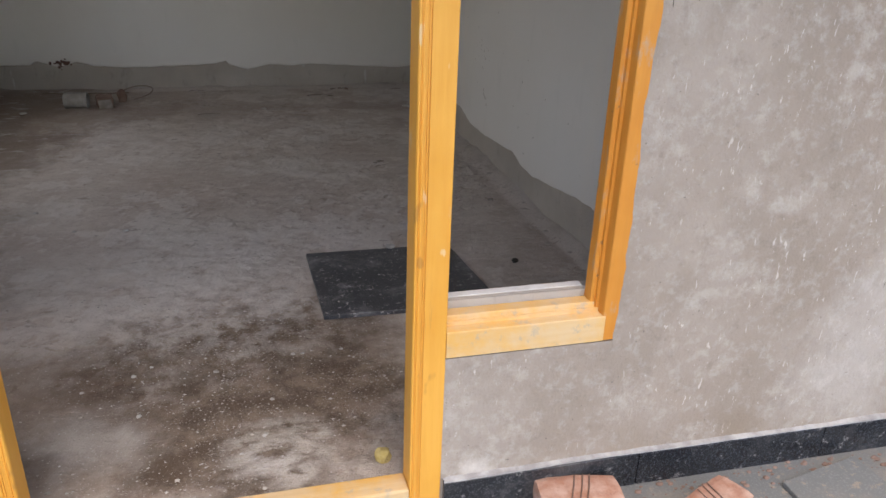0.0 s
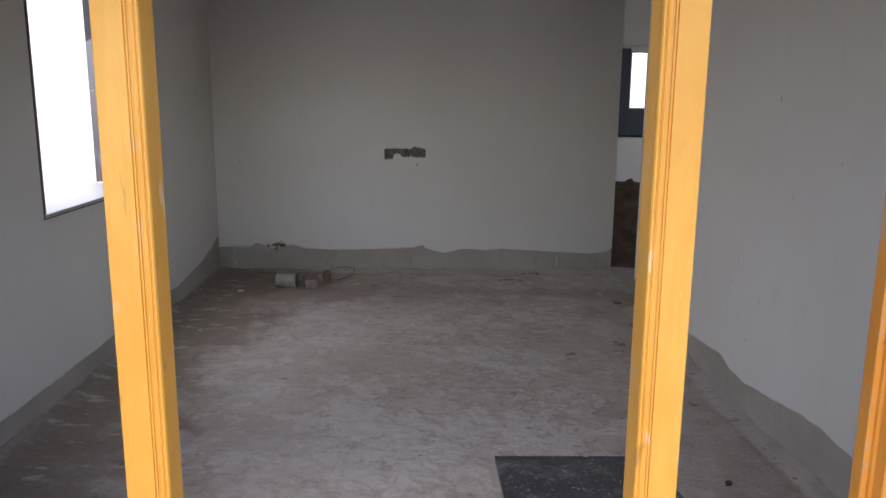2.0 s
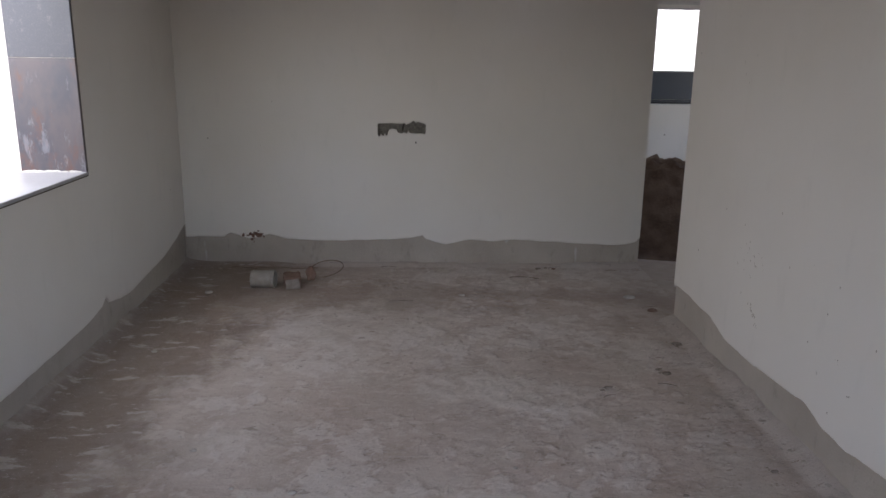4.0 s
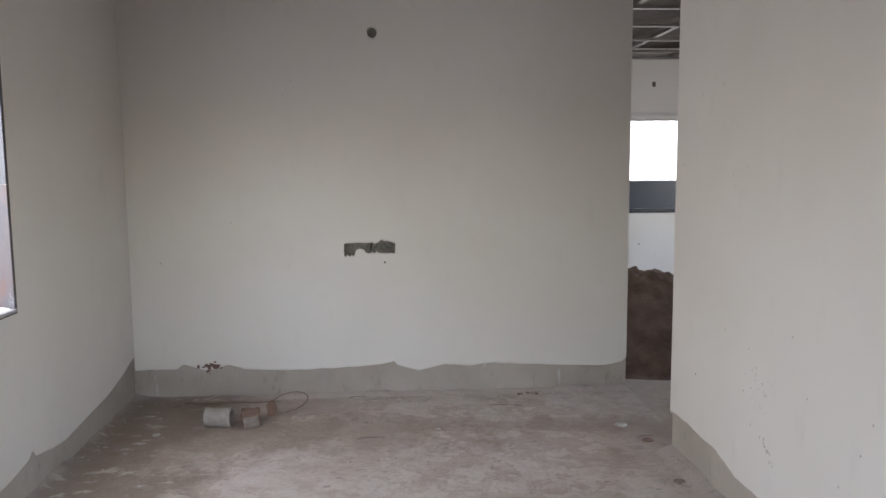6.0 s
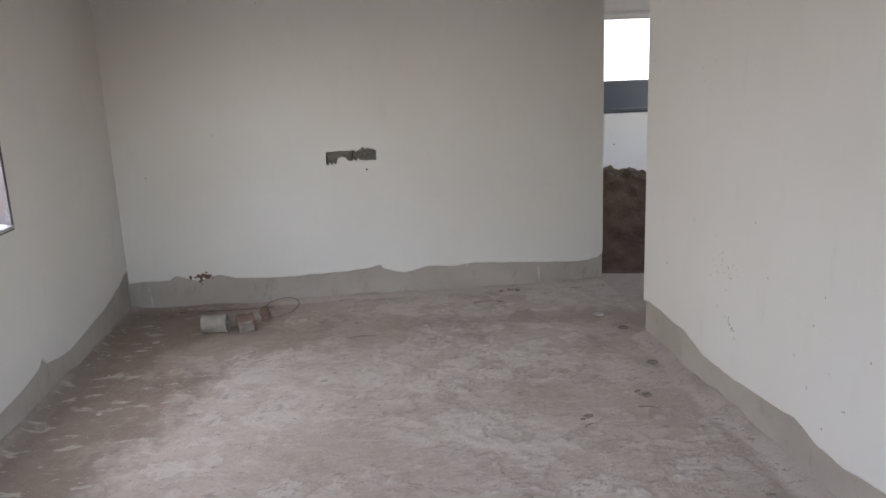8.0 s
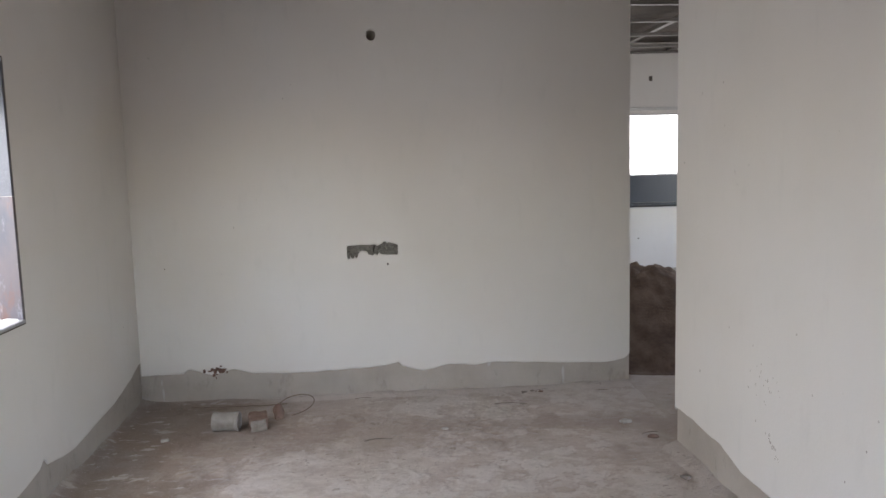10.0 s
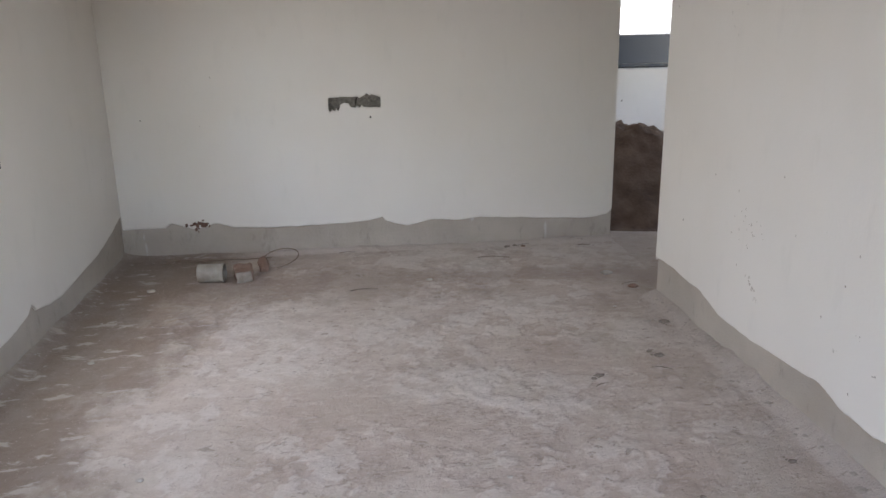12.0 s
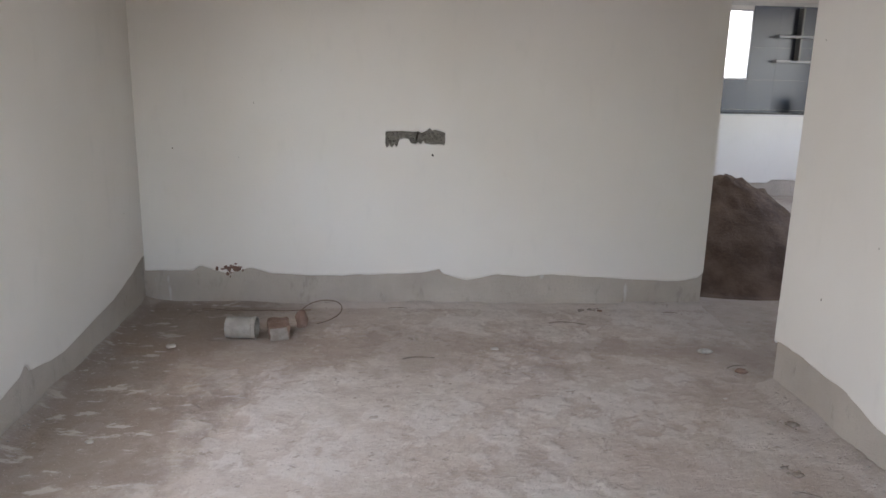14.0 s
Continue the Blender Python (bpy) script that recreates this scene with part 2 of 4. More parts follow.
def outer_plaster_material():
    m, n, l, p = nodes_of("raw_cement_plaster")
    big = band(n, l, tex_noise(n, l, 1.6, 5, 0.6), 0.3, 0.7)
    col = blend(n, l, big, (0.315, 0.255, 0.206), (0.389, 0.33, 0.278))
    col = blend(n, l, maths(n, l, "MULTIPLY", band(n, l, tex_noise(n, l, 5, 6, 0.7), 0.46, 0.66), 0.65), col, (0.304, 0.25, 0.202))
    col = blend(n, l, maths(n, l, "MULTIPLY", band(n, l, tex_noise(n, l, 8, 5, 0.7, (1, 1, 1), 6.0), 0.54, 0.70), 0.6), col, (0.493, 0.445, 0.394))
    fleck = band(n, l, tex_noise(n, l, 26, 6, 0.72, (1, 1, 1), 15.0), 0.50, 0.66)
    col = blend(n, l, maths(n, l, "MULTIPLY", fleck, 0.45), col, (0.462, 0.425, 0.384))
    smut = band(n, l, tex_noise(n, l, 19, 6, 0.72, (1, 1, 1), 19.0), 0.54, 0.68)
    col = blend(n, l, maths(n, l, "MULTIPLY", smut, 0.45), col, (0.242, 0.20, 0.163))
    drips = maths(n, l, "MULTIPLY", band(n, l, tex_noise(n, l, 85, 3, 0.6, (1, 1, 0.3), 3.0, 0.5), 0.64, 0.70), band(n, l, tex_noise(n, l, 2.6, 2, 0.5, (1, 1, 1), 11.0), 0.38, 0.52))
    col = blend(n, l, maths(n, l, "MULTIPLY", drips, 0.5), col, (0.777, 0.72, 0.672))
    damp = spot(n, l, (1.62, 1.48, 0.10), 0.07, 0.07, 0.08, 5.0)
    col = blend(n, l, maths(n, l, "MULTIPLY", damp, 0.55), col, (0.263, 0.20, 0.144))
    damp2 = spot(n, l, (1.25, 1.48, 0.07), 0.05, 0.06, 0.08, 5.0)
    col = blend(n, l, maths(n, l, "MULTIPLY", damp2, 0.45), col, (0.304, 0.24, 0.182))
    wash = spot(n, l, (2.0, 1.46, 0.35), 0.2, 0.15, 0.16, 4.0)
    col = blend(n, l, maths(n, l, "MULTIPLY", wash, 0.4), col, (0.578, 0.54, 0.499))
    crust = spot(n, l, (0.80, 1.49, 0.09), 0.03, 0.04, 0.05, 9.0)
    col = blend(n, l, maths(n, l, "MULTIPLY", crust, 0.8), col, (0.693, 0.64, 0.576))
    pits = band(n, l, tex_noise(n, l, 75, 2, 0.5, (1, 1, 1), 8.0), 0.72, 0.77)
    col = blend(n, l, maths(n, l, "MULTIPLY", pits, 0.7), col, (0.168, 0.14, 0.115))
    l.new(col, p.inputs["Base Color"])
    p.inputs["Roughness"].default_value = 0.9
    relief(n, l, p, maths(n, l, "ADD", tex_noise(n, l, 90, 5, 0.7), maths(n, l, "MULTIPLY", tex_noise(n, l, 9, 4, 0.6), 2.0)), 0.004)
    return m


def wood_material():
    """Wood under a thin yellow-orange primer, with grain, knots and worn grey places."""
    m, n, l, p = nodes_of("primed_wood")
    along = band(n, l, tex_noise(n, l, 55, 4, 0.6, (1, 1, 0.05), 0.0, 0.6), 0.3, 0.75)
    big = band(n, l, tex_noise(n, l, 3.2, 4, 0.6, (1, 1, 0.6), 2.0), 0.3, 0.7)
    col = blend(n, l, big, (0.70, 0.312, 0.036), (0.79, 0.40, 0.07))
    col = blend(n, l, maths(n, l, "MULTIPLY", along, 0.4), col, (0.68, 0.30, 0.04))
    worn = band(n, l, tex_noise(n, l, 7, 6, 0.7, (1, 1, 0.55), 5.0), 0.59, 0.71)
    col = blend(n, l, maths(n, l, "MULTIPLY", worn, 0.65), col, (0.66, 0.47, 0.27))
    knots = band(n, l, tex_noise(n, l, 17, 2, 0.5, (1, 1, 0.5), 8.0), 0.70, 0.76)
    col = blend(n, l, maths(n, l, "MULTIPLY", knots, 0.45), col, (0.33, 0.15, 0.04))
    streak = maths(n, l, "MULTIPLY", band(n, l, tex_noise(n, l, 38, 5, 0.65, (1, 1, 0.09), 11.0, 1.2), 0.60, 0.70), band(n, l, tex_noise(n, l, 2.4, 3, 0.5, (1, 1, 1), 14.0), 0.46, 0.60))
    col = blend(n, l, maths(n, l, "MULTIPLY", streak, 0.65), col, (0.40, 0.20, 0.06))
    filler = band(n, l, tex_noise(n, l, 21, 2, 0.5, (1, 1, 0.35), 18.0), 0.715, 0.74)
    col = blend(n, l, maths(n, l, "MULTIPLY", filler, 0.7), col, (0.80, 0.60, 0.34))
    l.new(col, p.inputs["Base Color"])
    p.inputs["Roughness"].default_value = 0.45
    relief(n, l, p, maths(n, l, "ADD", tex_noise(n, l, 70, 4, 0.6, (1, 1, 0.06)), maths(n, l, "MULTIPLY", tex_noise(n, l, 12, 3, 0.5, (1, 1, 0.4), 21.0), 1.5)), 0.0016)
    return m


def smeared_wood_material():
    """Primed wood smeared with cement and rubbed grey in places."""
    m, n, l, p = nodes_of("smeared_primed_wood")
    big = band(n, l, tex_noise(n, l, 4, 4, 0.6, (1, 1, 0.5), 2.0), 0.3, 0.7)
    along = band(n, l, tex_noise(n, l, 50, 4, 0.6, (1, 1, 0.05), 0.0, 0.6), 0.3, 0.75)
    col = blend(n, l, big, (0.58, 0.21, 0.022), (0.69, 0.30, 0.045))
    col = blend(n, l, maths(n, l, "MULTIPLY", along, 0.4), col, (0.52, 0.20, 0.025))
    rub = band(n, l, tex_noise(n, l, 9, 6, 0.7, (1, 1, 0.4), 5.0), 0.53, 0.64)
    col = blend(n, l, maths(n, l, "MULTIPLY", rub, 0.75), col, (0.42, 0.345, 0.26))
    spots = band(n, l, tex_noise(n, l, 34, 3, 0.6, (1, 1, 0.6), 8.0), 0.66, 0.72)
    col = blend(n, l, maths(n, l, "MULTIPLY", spots, 0.7), col, (0.24, 0.13, 0.06))
    l.new(col, p.inputs["Base Color"])
    p.inputs["Roughness"].default_value = 0.6
    relief(n, l, p, tex_noise(n, l, 70, 4, 0.6, (1, 1, 0.06)), 0.0016)
    return m


def worn_wood_material():
    m, n, l, p = nodes_of("bleached_wood")
    along = band(n, l, tex_noise(n, l, 50, 4, 0.6, (0.06, 1, 1), 0.0, 0.6), 0.3, 0.75)
    big = band(n, l, tex_noise(n, l, 6, 5, 0.65, (1, 1, 1), 2.0), 0.35, 0.65)
    col = blend(n, l, big, (0.74, 0.40, 0.085), (0.68, 0.49, 0.27))
    col = blend(n, l, maths(n, l, "MULTIPLY", along, 0.35), col, (0.60, 0.36, 0.16))
    stain = band(n, l, tex_noise(n, l, 22, 5, 0.7, (1, 1, 1), 6.0), 0.56, 0.70)
    col = blend(n, l, maths(n, l, "MULTIPLY", stain, 0.75), col, (0.44, 0.36, 0.27))
    l.new(col, p.inputs["Base Color"])
    p.inputs["Roughness"].default_value = 0.65
    relief(n, l, p, tex_noise(n, l, 70, 4, 0.6, (0.06, 1, 1)), 0.0015)
    return m


def granite_material(name, a, b, rough, dust, dust_col=(0.42, 0.40, 0.39), scale=3.0, stretch=(1, 1, 1)):
    m, n, l, p = nodes_of(name)
    fleck = band(n, l, tex_noise(n, l, 160, 3, 0.6), 0.5, 0.68)
    col = blend(n, l, fleck, a, b)
    d = maths(n, l, "MULTIPLY", band(n, l, tex_noise(n, l, scale, 7, 0.72, stretch, 1.5), 0.48, 0.8), dust)
    smear = maths(n, l, "MULTIPLY", band(n, l, tex_noise(n, l, scale * 9, 5, 0.7, stretch, 4.5), 0.58, 0.66), dust)
    d = maths(n, l, "MAXIMUM", d, smear)
    col = blend(n, l, d, col, dust_col)
    l.new(col, p.inputs["Base Color"])
    r = maths(n, l, "ADD", maths(n, l, "MULTIPLY", d, 0.5), rough)
    l.new(r, p.inputs["Roughness"])
    relief(n, l, p, tex_noise(n, l, 120, 3, 0.6), 0.0006)
    return m


PUTTY = putty_material()
CEMENT = band_cement_material()
FLOOR = floor_material()
PLASTER = outer_plaster_material()
WOOD = wood_material()
WORN = worn_wood_material()
SMEARED = smeared_wood_material()
GRANITE = granite_material("dusty_black_granite", (0.045, 0.048, 0.055), (0.095, 0.099, 0.11), 0.35, 0.9, (0.42, 0.41, 0.41), 5.5)
SKIRT = granite_material("polished_black_granite", (0.016, 0.018, 0.022), (0.05, 0.052, 0.058), 0.16, 0.25)
LINING = granite_material("dark_stone_lining", (0.055, 0.06, 0.078), (0.075, 0.08, 0.10), 0.35, 0.22, (0.24, 0.25, 0.28), 2.6, (1, 1, 0.6))


def mottled_lining_material():
    """Dark stone panel with brown patches, white paint spots and wiped dust."""
    m, n, l, p = nodes_of("mottled_stone_lining")
    col = blend(n, l, band(n, l, tex_noise(n, l, 5, 5, 0.6, (1, 1, 0.5)), 0.35, 0.65), (0.06, 0.062, 0.08), (0.10, 0.085, 0.092))
    brown_patch = band(n, l, tex_noise(n, l, 9, 5, 0.65, (1, 1, 0.45), 3.0), 0.52, 0.68)
    col = blend(n, l, maths(n, l, "MULTIPLY", brown_patch, 0.75), col, (0.13, 0.065, 0.05))
    wipe = band(n, l, tex_noise(n, l, 16, 6, 0.7, (1, 1, 0.35), 9.0), 0.56, 0.68)
    col = blend(n, l, maths(n, l, "MULTIPLY", wipe, 0.35), col, (0.30, 0.31, 0.36))
    paint = band(n, l, tex_noise(n, l, 30, 2, 0.5, (1, 1, 0.3), 15.0), 0.735, 0.77)
    col = blend(n, l, maths(n, l, "MULTIPLY", paint, 0.8), col, (0.62, 0.62, 0.63))
    l.new(col, p.inputs["Base Color"])
    p.inputs["Roughness"].default_value = 0.45
    relief(n, l, p, wipe, 0.0008)
    return m


REVEAL = mottled_lining_material()
SILL = granite_material("dusty_pale_sill", (0.34, 0.345, 0.37), (0.44, 0.445, 0.47), 0.35, 0.7, (0.62, 0.62, 0.64), 3.5)
TILE = granite_material("blue_grey_tile", (0.06, 0.072, 0.098), (0.075, 0.086, 0.112), 0.3, 0.06, (0.14, 0.15, 0.17))
PORCH = granite_material("grey_porch_stone", (0.16, 0.165, 0.16), (0.22, 0.22, 0.215), 0.4, 0.8, (0.34, 0.28, 0.22), 3.5)
MORTAR = plain("pale_mortar", (0.60, 0.59, 0.57), (0.68, 0.67, 0.65), 9, 0.9, 0.003)
GROUT = plain("grey_grout", (0.27, 0.25, 0.235), (0.46, 0.44, 0.42), 14, 0.9, 0.004)
BRICK = plain("red_brick", (0.38, 0.18, 0.115), (0.54, 0.36, 0.28), 16, 0.9, 0.006, 70)
SAND = plain("damp_brown_sand", (0.095, 0.060, 0.045), (0.20, 0.135, 0.102), 5.0, 0.95, 0.012, 40)
# soffit colour darkened to hold the shade above the channels
SLAB = plain("shade_darkened_soffit", (0.055, 0.042, 0.034), (0.085, 0.066, 0.052), 2.0, 0.9, 0.004)
CHANNEL = plain("galvanised_channel", (0.17, 0.155, 0.14), (0.23, 0.21, 0.195), 3.0, 0.6, 0.001)
EARTH = plain("bare_ground", (0.19, 0.17, 0.145), (0.25, 0.23, 0.20), 0.3, 0.95, 0.01, 8)
CAN = plain("dull_cream_plastic", (0.28, 0.258, 0.226), (0.385, 0.36, 0.325), 12, 0.5, 0.001)
REDBRICK = plain("deep_red_brick", (0.27, 0.075, 0.05), (0.40, 0.20, 0.15), 26, 0.9, 0.005, 60)
OLDBRICK = plain("dusty_brick", (0.20, 0.125, 0.095), (0.29, 0.20, 0.16), 14, 0.95, 0.004, 60)
RUST = plain("rusty_brown_steel", (0.13, 0.075, 0.055), (0.20, 0.12, 0.09), 25, 0.9, 0.003)
WIRE = plain("dusty_brown_wire", (0.17, 0.12, 0.09), (0.24, 0.18, 0.14), 20, 0.8, 0.001)
GRIT = plain("cement_chips", (0.36, 0.33, 0.29), (0.56, 0.53, 0.49), 20, 0.9, 0.003)
MUDDY = plain("muddy_mortar", (0.25, 0.22, 0.19), (0.36, 0.325, 0.29), 22, 0.9, 0.004)
CLOD = plain("dried_mortar_clod", (0.22, 0.185, 0.155), (0.34, 0.295, 0.255), 30, 0.95, 0.006)
SCRAPED = plain("scraped_grey_mortar", (0.15, 0.142, 0.125), (0.26, 0.245, 0.215), 40, 0.95, 0.006)
# dark colour holds the shade of recesses and holes; also the window joint
DARK = plain("dark_recess_shade_and_joint", (0.10, 0.085, 0.072), (0.17, 0.15, 0.13), 30, 0.95, 0.006)
# near-black: shade of cracks and holes put into colour; also the pebble's own colour
NEAR_BLACK = plain("near_black_gap_shade_and_pebble", (0.028, 0.023, 0.019), (0.05, 0.043, 0.036), 30, 0.95, 0.003)
STAIN = plain("thin_brown_stain", (0.46, 0.42, 0.38), (0.56, 0.52, 0.48), 40, 0.9, 0.001)
BLUE = plain("bright_blue_plastic", (0.03, 0.30, 0.60), (0.05, 0.36, 0.66), 8, 0.45, 0.001)
STRAW = plain("dry_yellow_leaf", (0.50, 0.38, 0.12), (0.62, 0.50, 0.22), 30, 0.8, 0.002)


# ---- mesh helpers ----
def part(name, bm, material, parent=None, label="", smooth=False):
    me = bpy.data.meshes.new(name)
    bmesh.ops.recalc_face_normals(bm, faces=bm.faces)
    if smooth:
        for f in bm.faces:
            f.smooth = True
    bm.to_mesh(me)
    bm.free()
    me.materials.append(material)
    ob = new(name, me)
    if parent:
        ob.parent = parent
    if label:
        tagged(ob, label)
    return ob


def box(bm, x0, x1, y0, y1, z0, z1):
    v = [bm.verts.new(c) for c in ((x0, y0, z0), (x1, y0, z0), (x1, y1, z0), (x0, y1, z0), (x0, y0, z1), (x1, y0, z1), (x1, y1, z1), (x0, y1, z1))]
    for q in ((0, 3, 2, 1), (4, 5, 6, 7), (0, 1, 5, 4), (1, 2, 6, 5), (2, 3, 7, 6), (3, 0, 4, 7)):
        bm.faces.new([v[i] for i in q])


def boxes(*rows):
    bm = bmesh.new()
    for r in rows:
        box(bm, *r)
    return bm


def prism(bm, profile, place, w0, w1):
    """A closed profile of (u, v) drawn out from w0 to w1; place gives the point for u, v, w."""
    a = [bm.verts.new(place(u, v, w0)) for u, v in profile]
    b = [bm.verts.new(place(u, v, w1)) for u, v in profile]
    k = len(profile)
    for i in range(k):
        bm.faces.new((a[i], a[(i + 1) % k], b[(i + 1) % k], b[i]))
    bm.faces.new(a)
    bm.faces.new(b[::-1])


def bevelled(bm, width, segments=2):
    bmesh.ops.bevel(bm, geom=list(bm.edges), offset=width, segments=segments, profile=0.5, affect="EDGES")
    return bm


def structure(ob, label, category="wall"):
    return tagged(ob, label, category, kind="structure")


def thing(name, label, category, at=(0, 0, 0), group=""):
    ob = new(name)
    ob.location = at
    return tagged(ob, label, category, group)


def tube(bm, points, radius, sides=8):
    rings = []
    for i, p in enumerate(points):
        d = (Vector(points[min(i + 1, len(points) - 1)]) - Vector(points[max(i - 1, 0)])).normalized()
        u = d.cross(Vector((0, 0, 1)))
        u = u.normalized() if u.length > 0.05 else Vector((1, 0, 0))
        w = d.cross(u)
        rings.append([bm.verts.new(Vector(p) + radius * (math.cos(a) * u + math.sin(a) * w)) for a in (2 * math.pi * k / sides for k in range(sides))])
    for a, b in zip(rings, rings[1:]):
        for k in range(sides):
            bm.faces.new((a[k], a[(k + 1) % sides], b[(k + 1) % sides], b[k]))
    bm.faces.new(rings[0][::-1])
    bm.faces.new(rings[-1])


def lump(bm, centre, size, seed, levels=2):
    """An uneven stone-like lump."""
    made = bmesh.ops.create_icosphere(bm, subdivisions=levels, radius=1.0)["verts"]
    for v in made:
        k = 1 + 0.35 * noise.noise(v.co * 1.3 + Vector((seed * 7.1, seed * 3.3, seed)))
        v.co = Vector((v.co.x * size[0] * k, v.co.y * size[1] * k, v.co.z * size[2] * k)) + Vector(centre)


def rough_line(s, seed, amount):
    return amount * (noise.noise((s * 3.1, seed, 0)) + 0.5 * noise.noise((s * 11, seed, 3)) + 0.3 * noise.noise((s * 37, seed, 7)))


def profile_at(s, marks):
    for (a, za), (b, zb) in zip(marks, marks[1:]):
        if a <= s <= b:
            return za + (zb - za) * (s - a) / (b - a)
    return marks[0][1] if s < marks[0][0] else marks[-1][1]


def coat(bm, place, s0, s1, low, high, thick, step=0.025):
    """A coat of plaster on a wall from s0 to s1 with a ragged foot (low) and head (high)."""
    k = max(1, round((s1 - s0) / step))
    rows = []
    for i in range(k + 1):
        s = s0 + (s1 - s0) * i / k
        z0, z1 = low(s), high(s)
        rows.append([bm.verts.new(place(s, d, z)) for d, z in ((thick, z0), (0.003, z0 + 0.004), (0, z0 + 0.012), (0, z1 - 0.004), (thick, z1))])
    for a, b in zip(rows, rows[1:]):
        for j in range(4):
            bm.faces.new((a[j], a[j + 1], b[j + 1], b[j]))


# ---- plan: room from the door frame to the back wall, hall and kitchen beyond ----
XL, XR, YB, TOP = -1.618, 1.775, 6.805, 3.08
FY, FB, FI = 1.489, 1.564, 1.605
XE, YE = 1.91, 5.575
HX, HY = 6.0, 11.85
WY0, WY1, WZ0, WZ1, WX = 3.745, 5.172, 0.958, 2.213, -1.955
KX0, KX1, KZ0, KZ1 = 3.34, 4.365, 1.405, 2.25
SLABZ = 3.22
SKEW = 0.021


def front(x):
    return FY - SKEW * max(0.0, x - 1.21)


# ---- ground, floors ----
bm = bmesh.new()
box(bm, -400, 400, -400, 400, -0.9, -0.40)
structure(part("ground", bm, EARTH), "bare pale earth around the house", "ground")

def lattice(x, y, seed):
    """Smooth value noise between -1 and 1 over arrays of x and y."""
    table = np.random.default_rng(seed).uniform(-1, 1, (64, 64))
    xi, yi = np.floor(x).astype(int), np.floor(y).astype(int)
    u, v = x - xi, y - yi
    u, v = u * u * (3 - 2 * u), v * v * (3 - 2 * v)
    a, b = table[xi % 64, yi % 64], table[(xi + 1) % 64, yi % 64]
    c, d = table[xi % 64, (yi + 1) % 64], table[(xi + 1) % 64, (yi + 1) % 64]
    return (a * (1 - u) + b * u) * (1 - v) + (c * (1 - u) + d * u) * v


def fractal(x, y, scale, seed, octaves=4, gain=0.55):
    total, size = 0, 1.0
    turn = x * 0.8 - y * 0.6, x * 0.6 + y * 0.8
    for o in range(octaves):
        total = total + size * lattice(turn[0] * scale * 2.03 ** o + 13.7 * o, turn[1] * scale * 2.03 ** o + 5.1 * o, seed + o)
        size *= gain
    return total


def floor_height(x, y):
    """Trowelled, flaking cement: low swells, raised crusts, grit, and mortar heaped along the walls."""
    z = 0.0025 * fractal(x, y, 1.6, 1, 2) + 0.0009 * fractal(x, y, 42, 20, 3)
    crust = np.clip((fractal(x, y, 7.0, 40, 5, 0.62) - 0.12) / 0.16, 0, 1)
    skin = np.clip((fractal(x, y, 17.0, 60, 4, 0.6) + 0.05) / 0.2, 0, 1)
    worn = np.clip(0.75 + 0.9 * fractal(x, y, 1.1, 80, 2), 0.15, 1)
    z = z + worn * (0.0055 * crust + 0.0034 * skin)
    wide = 0.10 * (1 + 0.4 * fractal(x, y, 2.2, 90, 2))
    lumps = np.clip(0.72 + 0.42 * fractal(x, y, 3.2, 100, 2), 0.2, 1.3)
    for gap, high in ((XR + 0.01 - x, np.where(y < YE, 0.058, 0.0)), (x - XL + 0.01, 0.040), (YB + 0.01 - y, 0.030)):
        rise = np.clip(1 - np.maximum(gap, 0) / wide, 0, 1)
        z = z + high * lumps * rise ** 1.6
    z = z + 0.03 * np.exp(-((x - 0.28) ** 2 + (y - 1.78) ** 2) / 0.012)
    under = (x > 0.49) & (x < 1.26) & (y > 2.51) & (y < 3.17)
    return np.where(under, np.minimum(z, 0.001), z)


nx, ny = 330, 500
gx, gy = np.meshgrid(np.linspace(XL - 0.02, XE, nx + 1), np.linspace(FB - 0.02, YB + 0.10, ny + 1))
gz = floor_height(gx, gy)
index = np.arange((nx + 1) * (ny + 1)).reshape(ny + 1, nx + 1)
quads = np.stack([index[:-1, :-1], index[:-1, 1:], index[1:, 1:], index[1:, :-1]], -1).reshape(-1, 4)
me = bpy.data.meshes.new("floor")
me.from_pydata(np.stack([gx, gy, gz], -1).reshape(-1, 3).tolist(), [], quads.tolist())
me.shade_smooth()
me.materials.append(FLOOR)
structure(new("floor", me), "rough unfinished grey-brown cement floor with dust", "floor")

bm = bmesh.new()
box(bm, XL - 0.4, HX + 0.2, FI - 0.02, HY + 0.2, -0.40, -0.03)
box(bm, XE, HX + 0.2, 1.6, HY + 0.2, -0.03, 0.002)
structure(part("floor_hall", bm, FLOOR), "dusty cement floor of the hall and kitchen", "floor")

# ---- room walls: masonry with a coat of white putty that stops above the floor ----
SX0, SX1, SZ0, SZ1 = -0.145, 0.225, 0.998, 1.128
bm = boxes((XL - 0.33, SX0, YB + 0.012, YB + 0.13, 0.0, SLABZ), (SX1, XE, YB + 0.012, YB + 0.13, 0.0, SLABZ), (SX0, SX1, YB + 0.012, YB + 0.13, 0.0, SZ0),
           (SX0, SX1, YB + 0.012, YB + 0.13, SZ1, 2.50), (SX0, 0.045, YB + 0.012, YB + 0.13, 2.50, 2.61), (0.117, SX1, YB + 0.012, YB + 0.13, 2.50, 2.61),
           (SX0, SX1, YB + 0.012, YB + 0.13, 2.61, SLABZ), (SX0, SX1, YB + 0.035, YB + 0.13, SZ0, SZ1), (0.045, 0.117, YB + 0.07, YB + 0.13, 2.50, 2.61))
wall_back = structure(part("wall_back", bm, CEMENT), "grey cement back wall of the room", "wall")
